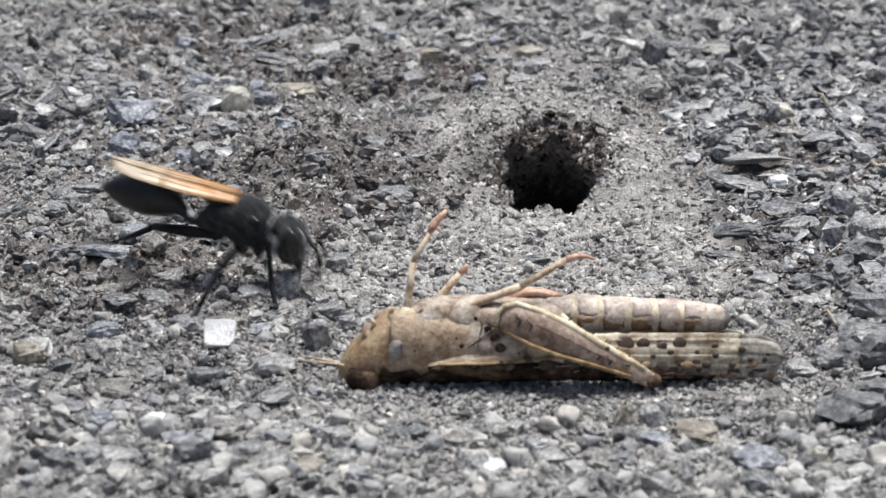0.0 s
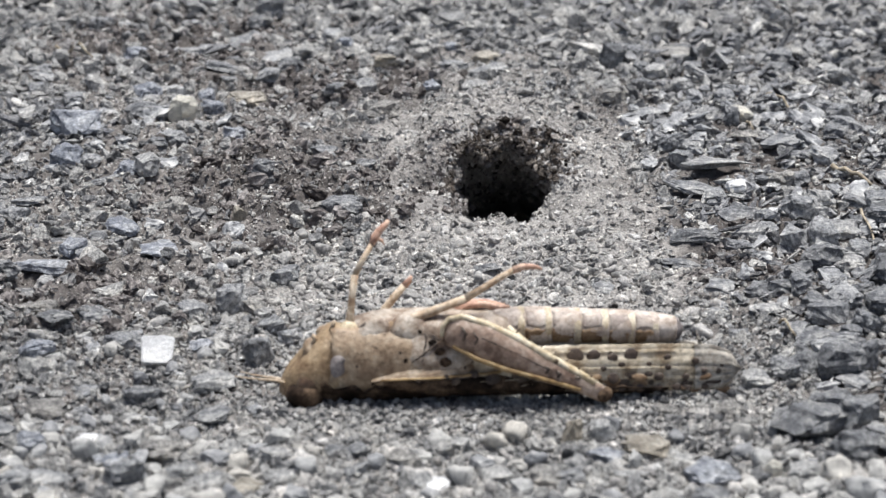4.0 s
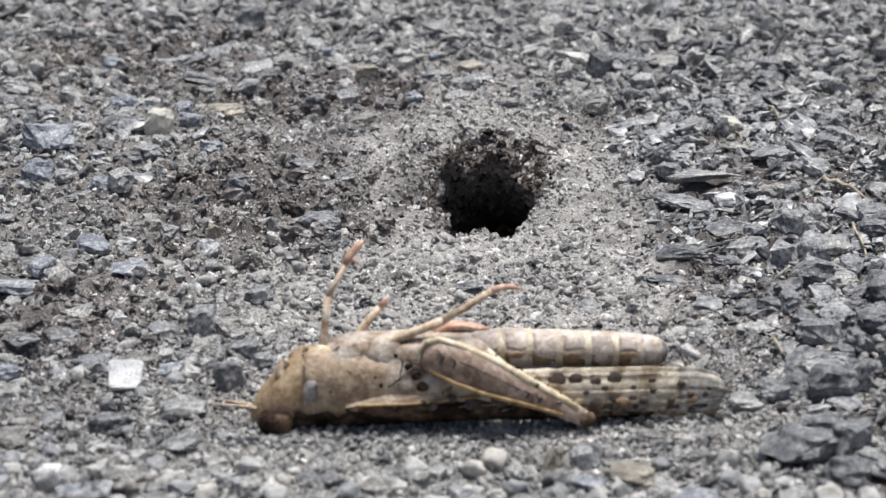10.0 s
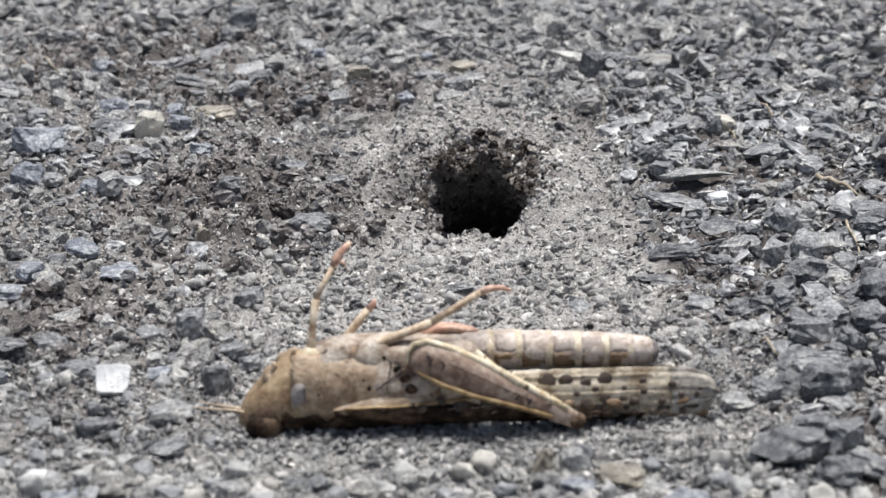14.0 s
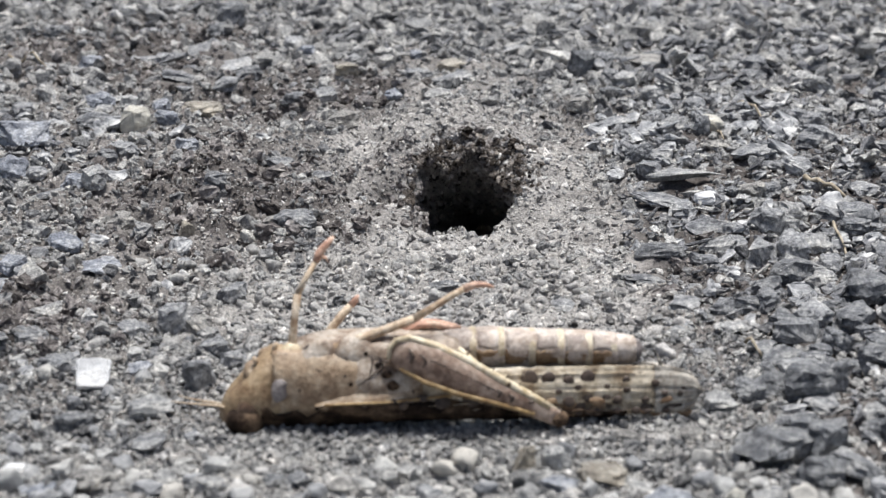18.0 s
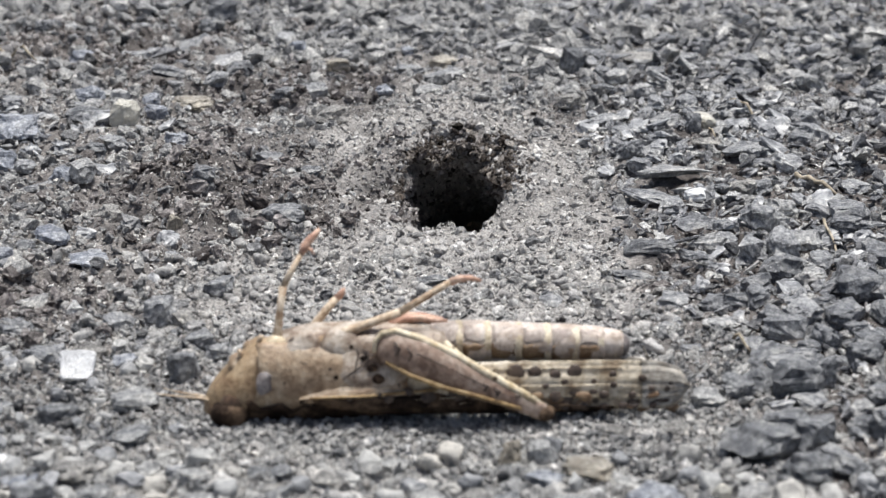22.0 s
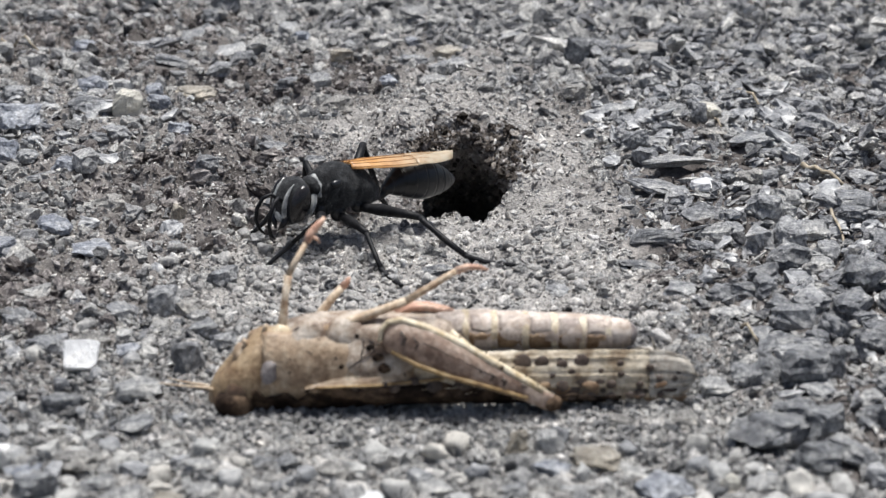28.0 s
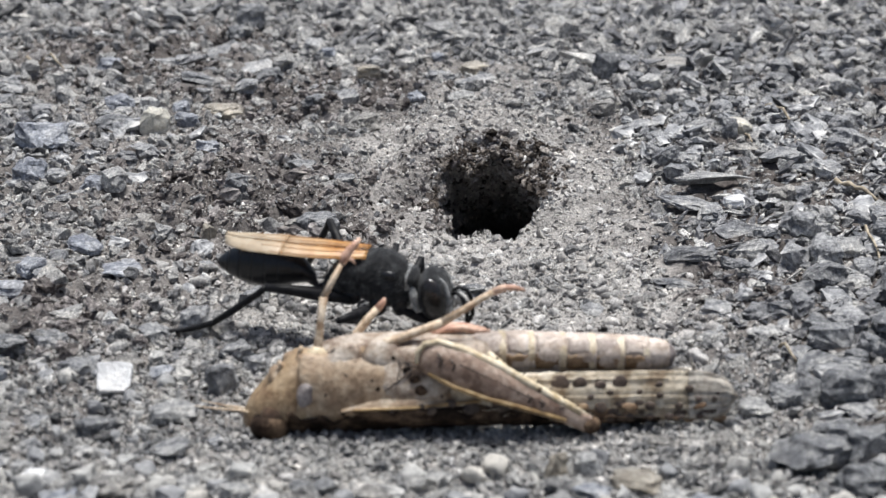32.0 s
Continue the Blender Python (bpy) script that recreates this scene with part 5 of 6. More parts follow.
    part("hind_foot", limb([(-5.4, -0.6, 4.4), (-4.0, -0.9, 5.2), (-2.2, -0.8, 5.3), (-0.4, -0.6, 4.9), (0.6, -0.8, 5.0)], [0.4, 0.42, 0.4, 0.36, 0.2], 10), M_PINK, root, "reddish folded hind foot")
    # raised fore leg
    leg = part("fore_leg", dent(limb([(-17.5, -2.4, 2.2), (-17.3, -2.6, 4.2), (-17.0, -2.7, 6.4), (-16.7, -2.8, 8.8)], [0.75, 0.45, 0.38, 0.43], 12), 0.06, 900), M_LEG, root, "straw-coloured fore leg held up")
    shin = part("shin", limb([(-16.7, -2.8, 8.8), (-15.9, -2.6, 10.3), (-14.8, -2.4, 12.2)], [0.38, 0.32, 0.30], 10), M_LEG, leg)
    part("foot", limb([(-14.8, -2.4, 12.2), (-14.4, -2.3, 13.0), (-13.9, -2.2, 13.7), (-13.3, -2.2, 14.3), (-12.9, -2.0, 14.8)], [0.36, 0.5, 0.42, 0.36, 0.2], 10), M_PINK, leg, "reddish foot")
    part("claw", limb([(-14.5, -2.3, 12.9), (-13.7, -2.5, 12.6), (-13.4, -2.6, 12.1)], [0.2, 0.2, 0.06], 6), M_PINK, leg)
    part("coxa", dent(ball(-17.5, -2.6, 2.6, 1.1, 1.0, 1.2), 0.12, 800), M_KEEL, leg, "yellowish leg base")
    # far fore leg, folded short
    leg = part("fore_leg", limb([(-14.2, 2.0, 3.0), (-13.4, 2.2, 4.8), (-12.3, 2.4, 6.2), (-11.2, 2.4, 7.4)], [0.6, 0.5, 0.46, 0.4], 10), M_LEG, root)
    part("foot", limb([(-11.2, 2.4, 7.4), (-10.6, 2.4, 8.0), (-10.4, 2.2, 8.5)], [0.42, 0.36, 0.16], 8), M_PINK, leg)
    # middle leg laid along the belly and raised beyond it
    leg = part("middle_leg", dent(limb([(-12.0, -3.2, 3.3), (-10.0, -3.2, 4.0), (-7.2, -3.0, 5.0), (-4.5, -2.8, 6.0)], [0.7, 0.54, 0.5, 0.46], 12), 0.06, 900), M_LEG, root, "straw-coloured middle leg along the belly")
    shin = part("shin", limb([(-4.5, -2.8, 6.0), (-2.2, -2.6, 7.3), (-0.4, -2.3, 8.4), (0.9, -2.1, 9.1)], [0.44, 0.38, 0.36, 0.34], 10), M_LEG, leg)
    part("foot", limb([(0.9, -2.1, 9.1), (2.0, -2.0, 9.5), (3.2, -1.9, 9.5), (4.2, -1.9, 9.2)], [0.42, 0.38, 0.30, 0.14], 9), M_PINK, leg, "reddish foot")
    part("coxa", dent(ball(-12.2, -3.1, 3.0, 1.2, 0.9, 0.8), 0.25, 700), M_RUST, leg, "reddish brown leg base")
    part("middle_leg", limb([(-6.5, 2.6, 4.0), (-4.2, 2.2, 5.4), (-2.0, 1.6, 5.4), (0.2, 1.2, 5.0)], [0.6, 0.5, 0.45, 0.3], 10), M_PINK, root)
    return root


grasshopper()


# ---- dry stalks among the stones
M_STRAW = skin("dry_straw", (0.20, 0.165, 0.12), (0.32, 0.27, 0.20), (0.44, 0.38, 0.29), 500.0, 0.7)


def stalk(ax, ay, bx, by, r, lift):
    """A dry bit of stalk from a to b (mm), lying across the stones."""
    n = 7
    pts = []
    for i in range(n):
        s = i / (n - 1)
        x, y = ax + (bx - ax) * s, ay + (by - ay) * s
        pts.append((x, y + 0.2 * math.sin(s * 5), float(height(np.float64(x), np.float64(y))) + lift + r + 0.5 * math.sin(s * 3.1)))
    ob = new("dry_stalk", mesh_of("dry_stalk", limb(pts, [r * (1 - 0.4 * i / n) for i in range(n)], 8), M_STRAW, True))
    return tagged(ob, "dry straw-coloured stalk lying across the stones", "stalk", "dry stalks")


stalk(55.9, 70.3, 60.3, 62.7, 0.41, 0.8)
stalk(52.5, 109.9, 54.5, 98.5, 0.30, 0.8)
stalk(56.2, 50.9, 55.3, 36.3, 0.22, 0.8)
stalk(46.8, 94.3, 46.8, 88.2, 0.19, 0.8)
stalk(-74.2, 144.1, -66.0, 135.9, 0.26, 0.8)
stalk(37.5, 8.6, 39.0, 6.1, 0.22, 0.8)
# ---- the hunter: a black digger wasp with amber wings
# Its own space: x forward, z up, the middle of the thorax at the origin.
M_BLACK = skin("wasp_black_cuticle", (0.004, 0.0045, 0.006), (0.007, 0.0075, 0.0095), (0.012, 0.013, 0.016), 500.0, 0.32, spec=0.4, coat=0.06, bumped=0.12)
M_FUZZ = skin("wasp_dusty_black_cuticle", (0.008, 0.0085, 0.01), (0.018, 0.019, 0.021), (0.045, 0.047, 0.049), 900.0, 0.75, spec=0.15, sheen=0.1, bumped=0.8)
M_SILVER = skin("wasp_silver_hair", (0.18, 0.19, 0.19), (0.33, 0.34, 0.34), (0.50, 0.51, 0.50), 1400.0, 0.6, sheen=0.3, bumped=0.8)
M_WASP_EYE = skin("wasp_dark_eye", (0.008, 0.007, 0.007), (0.014, 0.012, 0.012), (0.022, 0.02, 0.02), 400.0, 0.22, coat=0.25)
M_WASP_LEG = skin("wasp_black_leg", (0.005, 0.005, 0.006), (0.009, 0.009, 0.0105), (0.018, 0.018, 0.02), 900.0, 0.5, spec=0.2)
M_HAIR = skin("wasp_grey_hair", (0.05, 0.05, 0.05), (0.10, 0.10, 0.10), (0.18, 0.18, 0.18), 900.0, 0.7)


def amber_material(name):
    """Thin wing skin that lets some light through: amber at its root, pale straw at its end."""
    m, nt, bsdf = nodes_of(name)
    n = noise_node(nt, 420.0, 4.0)
    root = ramp(nt, n.outputs["Fac"], [(0.3, (0.40, 0.17, 0.045)), (0.5, (0.55, 0.28, 0.09)), (0.7, (0.64, 0.39, 0.17))]).outputs["Color"]
    end = ramp(nt, n.outputs["Fac"], [(0.3, (0.46, 0.35, 0.23)), (0.5, (0.57, 0.47, 0.34)), (0.7, (0.63, 0.56, 0.44))]).outputs["Color"]
    along = nt.nodes.new("ShaderNodeSeparateXYZ")
    nt.links.new(nt.nodes.new("ShaderNodeTexCoord").outputs["Object"], along.inputs[0])
    how_far = nt.nodes.new("ShaderNodeMapRange")
    for key, v in (("From Min", -0.004), ("From Max", -0.0125), ("To Min", 0.0), ("To Max", 1.0)):
        how_far.inputs[key].default_value = v
    nt.links.new(along.outputs["X"], how_far.inputs["Value"])
    nt.links.new(mix(nt, root, end, how_far.outputs["Result"]), bsdf.inputs["Base Color"])
    clear = nt.nodes.new("ShaderNodeMapRange")
    for key, v in (("From Min", 0.0), ("From Max", 1.0), ("To Min", 0.84), ("To Max", 0.55)):
        clear.inputs[key].default_value = v
    nt.links.new(how_far.outputs["Result"], clear.inputs["Value"])
    nt.links.new(clear.outputs["Result"], bsdf.inputs["Alpha"])
    bsdf.inputs["Roughness"].default_value = 0.4
    bsdf.inputs["Specular IOR Level"].default_value = 0.5
    return m


M_AMBER = amber_material("wasp_amber_wing")
M_VEIN = skin("wasp_wing_vein", (0.26, 0.12, 0.04), (0.34, 0.17, 0.06), (0.42, 0.23, 0.10), 600.0, 0.4)

HIPS = {"fore": (2.6, 1.5, -2.9), "middle": (-0.2, 1.7, -3.2), "hind": (-3.4, 1.6, -2.4)}
BONES = {"fore": (5.6, 9.2), "middle": (7.2, 11.2), "hind": (9.6, 15.5)}
FEET = {"fore": (7.2, 7.8), "middle": (-2.0, 12.0), "hind": (-17.5, 8.5)}


def hairs(points, normals, length, thick, rng):
    """Short tapering hairs, each a sliver of three sides."""
    vs, fs = [], []
    for p, n in zip(points, normals):
        n = (n + Vector(rng.normal(0, 0.35, 3))).normalized()
        u = n.orthogonal().normalized()
        w = n.cross(u)
        b = len(vs)
        vs += [p + u * thick, p - u * thick * 0.5 + w * thick * 0.87, p - u * thick * 0.5 - w * thick * 0.87, p + n * length * rng.uniform(0.5, 1.2)]
        fs += [(b, b + 1, b + 3), (b + 1, b + 2, b + 3), (b + 2, b, b + 3)]
    return np.array([v[:] for v in vs]), np.array(fs)


def leg_bones(kind, side, root):
    """A leg of two moving parts: the thigh, and the shin with its foot."""
    a, b = BONES[kind]
    fat = {"fore": 0.66, "middle": 0.70, "hind": 0.82}[kind]
    bm = limb([(-0.3, 0, 0.1), (a * 0.12, 0, 0), (a * 0.35, 0, 0.1), (a * 0.75, 0, 0.1), (a, 0, 0)], [fat * 0.9, fat * 0.75, fat, fat * 0.72, fat * 0.55], 12)
    femur = part(kind + "_thigh", bm, M_WASP_LEG, root, "glossy black thigh")
    s = b * 0.52
    bm = limb([(0, 0, 0), (s * 0.1, 0, -b * 0.02), (s * 0.6, 0, -b * 0.075), (s, 0, -b * 0.11)], [fat * 0.55, fat * 0.48, fat * 0.5, fat * 0.45], 10)
    bm = limb([(s, 0, -b * 0.11), (s * 1.04, 0, -b * 0.112), (b * 0.72, 0, -b * 0.08), (b * 0.86, 0, -b * 0.035), (b * 0.97, 0, 0.1), (b, 0, 0.35)], [0.40, 0.38, 0.32, 0.30, 0.30, 0.10], 8, 1.0, bm)
    shin = part(kind + "_shin", bm, M_WASP_LEG, femur, "thin black shin and jointed foot")
    for k, sy in ((2, -1), (5, 1)):
        x = s * (0.3 + 0.1 * k)
        low = -b * 0.11 * x / s
        part("spine", limb([(x, 0.25 * sy, low + 0.05), (x + 0.8, 0.7 * sy, low - 0.35)], [0.07, 0.015], 4), M_WASP_LEG, shin, smooth=False)
    for sy in (-1, 1):
        part("spur", limb([(s * 0.98, 0, -b * 0.11), (s * 1.0 + 1.0, 0.3 * sy, -b * 0.11 - 0.5)], [0.12, 0.03], 5), M_WASP_LEG, shin)
    return femur, shin


def wasp():
    root = empty("digger_wasp")
    tagged(root, "black digger wasp with amber wings hunting on the gravel", "wasp")
    rng = np.random.RandomState(5)
    # thorax in three lobes
    bm = bmesh.new()
    loft(bm, [(-6.7, 0, -1.2, 0.5, 0.55), (-6.3, 0, -1.0, 1.15, 1.1), (-5.2, 0, -0.45, 1.85, 1.85), (-3.9, 0, -0.05, 2.25, 2.35), (-2.7, 0, 0.1, 2.4, 2.55), (-2.2, 0, 0.15, 2.3, 2.45), (-1.6, 0, 0.2, 2.5, 2.7), (-0.4, 0, 0.2, 2.7, 2.95), (1.0, 0, 0.1, 2.7, 2.95), (2.2, 0, -0.1, 2.35, 2.55), (3.0, 0, -0.25, 2.0, 2.15), (3.8, 0, -0.4, 1.5, 1.7), (4.3, 0, -0.5, 0.8, 0.9)], 28)
    bmesh.ops.scale(bm, vec=(1, 1.08, 1.1), verts=bm.verts)
    bm = dent(smoothed(bm), 0.16, 500)
    pick = [f for f in bm.faces if f.normal.z > -0.8]
    pts, nrm = [], []
    for f in pick:
        for _ in range(2):
            w = rng.dirichlet((1, 1, 1))
            v = f.verts
            pts.append(v[0].co * w[0] + v[1].co * w[1] + v[2].co * w[2])
            nrm.append(f.normal.copy())
    thorax = part("thorax", bm, M_FUZZ, root, "dull black thorax dusted with grey hair")
    hv, hf = hairs(pts[:2600], nrm[:2600], 0.45 * MM, 0.022 * MM, rng)
    hair = new("hair", raw_mesh("hair", hv, hf, M_HAIR))
    hair.parent = thorax
    tagged(hair, "short grey hair", kind="stuff")
    part("collar", dent(ball(3.6, 0, 0.55, 0.85, 2.1, 1.35), 0.1, 700), M_FUZZ, thorax, "raised black collar")
    part("collar_edge", limb([(3.35, 1.9, -0.4), (3.25, 1.5, 1.1), (3.2, 0.0, 1.95), (3.25, -1.5, 1.1), (3.35, -1.9, -0.4)], [0.3, 0.34, 0.3, 0.34, 0.3], 8), M_SILVER, thorax, "silver-haired collar edge")
    for side in (-1, 1):
        part("wing_base", dent(ball(1.3, side * 2.45, 1.3, 0.85, 0.5, 0.6), 0.06, 900), M_BLACK, thorax, "small black scale over the wing base")
        part("silver_patch", dent(ball(4.25, side * 1.5, -1.5, 0.5, 0.75, 1.7, turn=Matrix.Rotation(-0.3, 4, "Y")), 0.08, 900), M_SILVER, thorax, "silver-haired side patch")
        part("coxa", ball(2.5, side * 1.2, -2.5, 0.95, 0.85, 1.4), M_BLACK, thorax)
        part("coxa", ball(0.0, side * 1.4, -2.8, 1.1, 0.9, 1.3), M_BLACK, thorax)
        part("coxa", ball(-3.2, side * 1.3, -2.2, 1.2, 0.85, 1.0), M_BLACK, thorax)
    # head
    bm = bmesh.new()
    loft(bm, [(4.4, 0, -0.6, 0.9, 0.9), (4.9, 0, -0.65, 2.2, 1.9), (5.7, 0, -0.75, 2.75, 2.4), (6.7, 0, -0.95, 2.7, 2.5), (7.5, 0, -1.2, 2.1, 2.2), (8.0, 0, -1.5, 1.2, 1.5), (8.2, 0, -1.7, 0.5, 0.7)], 26)
    bmesh.ops.scale(bm, vec=(1.0, 1.12, 1.2), verts=bm.verts)
    head = part("head", dent(smoothed(bm), 0.06, 700), M_FUZZ, root, "dull black head with a silvery face")
    for side in (-1, 1):
        part("eye", ball(6.5, side * 2.3, -0.95, 1.4, 1.0, 2.5, turn=Matrix.Rotation(-0.25, 4, "Y")), M_WASP_EYE, head, "large dark oval eye")
        part("face_stripe", dent(limb([(6.9, side * 1.3, 1.35), (7.5, side * 1.25, 0.7), (7.9, side * 1.25, -0.4), (8.05, side * 1.2, -1.3), (8.0, side * 1.2, -2.4), (7.7, side * 1.2, -3.3)], [0.16, 0.3, 0.36, 0.42, 0.44, 0.3], 10, 0.7), 0.07, 900), M_SILVER, head, "silver-haired stripe along the eye")
        part("mandible", limb([(7.6, side * 1.2, -2.9), (8.1, side * 1.0, -3.9), (8.2, side * 0.3, -4.7)], [0.55, 0.42, 0.12], 10), M_BLACK, head, "curved black jaw")
        part("antenna", limb([(8.1, side * 0.5, -0.9), (8.9, side * 0.9, -0.3), (9.8, side * 1.3, -0.8), (10.4, side * 1.6, -2.2), (10.5, side * 1.6, -3.7), (10.0, side * 1.4, -4.9), (9.2, side * 1.2, -5.6)], [0.26, 0.25, 0.27, 0.27, 0.26, 0.24, 0.14], 8), M_WASP_LEG, head, "black antenna curling down")
    part("lip", dent(ball(7.85, 0, -3.0, 0.5, 1.25, 0.75), 0.06, 900), M_SILVER, head, "silver-haired lip plate")
    # stalk and abdomen
    part("stalk", limb([(-6.2, 0, -1.2), (-6.8, 0, -1.75), (-7.4, 0, -2.0), (-8.0, 0, -1.5), (-8.5, 0, -0.8)], [0.48, 0.36, 0.36, 0.5, 0.85], 12), M_BLACK, root, "thin black waist")
    rings = [(-8.0, -0.85, 0.7), (-8.9, -0.35, 1.2), (-10.2, 0.1, 2.0), (-11.7, 0.25, 2.6), (-13.2, 0.25, 2.85), (-14.8, 0.15, 2.7), (-16.4, -0.05, 2.2), (-17.9, -0.25, 1.55), (-19.0, -0.35, 0.85), (-19.6, -0.4, 0.3)]
    for i in range(len(rings) - 1):
        (x0, z0, r0), (x1, z1, r1) = rings[i], rings[i + 1]
        q = [(x0 + 0.04, 0, z0, r0 * 0.985, r0 * 0.98), (x0 + (x1 - x0) * 0.06, 0, z0, r0 * 1.0, r0 * 0.997)]
        for s in (0.3, 0.6, 0.85):
            q.append((x0 + (x1 - x0) * s, 0, z0 + (z1 - z0) * s, (r0 + (r1 - r0) * s) * 1.01, (r0 + (r1 - r0) * s) * 1.0))
        q.append((x1, 0, z1, r1 * 1.004, r1 * 0.997))
        bm = loft(bmesh.new(), q[::-1], 26, True)
        part("abdomen_segment", bm, M_BLACK, root, "glossy black abdomen ring")
    # wings, folded flat along the back
    wings = []
    for side in (-1, 1):
        rows, cut = [], 19
        for i in range(34):
            s = i / 33
            x = -17.0 * s
            half = 2.3 * (math.sin(math.pi * min(1, 0.14 + s * 0.62)) ** 0.8) * (math.sqrt(max(0.02, 1 - max(0, (s - 0.78) / 0.22) ** 2)))
            row = []
            for j in range(9):
                u = j / 8
                y = side * (-0.25 + 0.15 * s + half * 1.3 * u - 0.35 * half * s)
                z = 0.35 * math.sin(math.pi * u) + 0.08 * math.sin(u * 19) + 0.3 * s * (1 - u) - 0.4 * u * u * (1 - 0.2 * s) + 0.10 * noise.noise((x * 0.5, u * 2, side))
                row.append((x, y, z))
            rows.append(row)
        bm = sheet(rows[:cut + 1], 0.05)
        ob = part("wing", bm, M_AMBER, root, "amber translucent wing folded over the back")
        part("wing_edge", sheet(rows[cut:], 0.045), M_AMBER, ob, "pale straw translucent wing end")
        for u in (1, 3, 5, 7):
            line = [rows[i][u] for i in range(0, 31 - u, 2)]
            part("wing_vein", limb([(x, y, z + 0.05) for x, y, z in line], [0.035] * len(line), 5), M_VEIN, ob)
        ob.location = (-1.6 * MM, side * 0.35 * MM, (3.15 + 0.12 * side) * MM)
        wings.append((side, ob))
    legs = {}
    for kind in ("fore", "middle", "hind"):
        for side in (-1, 1):
            legs[kind, side] = leg_bones(kind, side, root)
    return root, wings, legs


WASP, WASP_WINGS, WASP_LEGS = wasp()


def facing(x, y, z, yaw, pitch):
    """The wasp's pose: its thorax at x, y, z (mm), heading to yaw, nose up by pitch (degrees)."""
    return Matrix.Translation((x * MM, y * MM, z * MM)) @ Matrix.Rotation(radians(yaw), 4, "Z") @ Matrix.Rotation(-radians(pitch), 4, "Y")


def bend(hip, foot, a, b, out):
    """Thigh and shin poses that bring the foot to its place, knee up and outward."""
    way = foot - hip
    d = min(max(way.length, abs(a - b) + 0.3), a + b - 0.2)
    way = way.normalized()
    along = (a * a - b * b + d * d) / (2 * d)
    rise = math.sqrt(max(0.0, a * a - along * along))
    up = out
    up = (up - way * up.dot(way)).normalized()
    knee = hip + way * along + up * rise
    x1 = (knee - hip).normalized()
    x2 = (hip + way * d - knee).normalized()
    y1 = up.cross(way).normalized()
    m1 = Matrix((x1, y1, x1.cross(y1))).transposed()
    m2 = Matrix((x2, y1, x2.cross(y1))).transposed()
    thigh = Matrix.Translation(hip * MM) @ m1.to_4x4()
    shin = Matrix.Translation((a * MM, 0, 0)) @ (m1.transposed() @ m2).to_4x4()
    return thigh, shin


FOOTHOLDS = {}


def step_to(t, kind, side, x, y):
    """A foot set down at x, y (mm) at t seconds."""
    FOOTHOLDS[t, kind, side] = Vector((x, y, float(height(np.float64(x), np.float64(y)))))


def stride(rows):
    """Leg poses for a walk of the body: three feet stand while three swing on; in the shaft the legs are tucked in."""
    out = {k: ([], []) for k in WASP_LEGS}
    stand = {}
    for n, (t, m) in enumerate(rows):
        inv = m.inverted()
        low = m.translation.z < -0.004
        for kind, side in WASP_LEGS:
            fx, fy = FEET[kind]
            home = m @ (Vector((fx, fy * side, -7)) * MM)
            ground = float(height(np.float64(home.x / MM), np.float64(home.y / MM)))
            home.z = ground * MM
            group = (kind == "middle") == (side > 0)
            old = stand.get((kind, side))
            free = old is None or (n % 2 == 0) == group or (old - home).length > 4.5 * MM or low
            foot = home if free else old
            if (round(t, 1), kind, side) in FOOTHOLDS:
                foot = FOOTHOLDS[round(t, 1), kind, side] * MM
            stand[kind, side] = foot
            f = (inv @ foot) / MM
            if low:
                f = Vector((fx * 0.95, fy * side * 0.42, -3.2))
            hx, hy, hz = HIPS[kind]
            lean = Vector({"fore": (0.4, 0.8 * side, 0.3), "middle": (0.0, 0.8 * side, 0.5), "hind": (-0.2, 0.4 * side, 1.0)}[kind])
            a, b = BONES[kind]
            p, q = bend(Vector((hx, hy * side, hz)), f, a, b, lean)
            out[kind, side][0].append((t, p))
            out[kind, side][1].append((t, q))
    return out

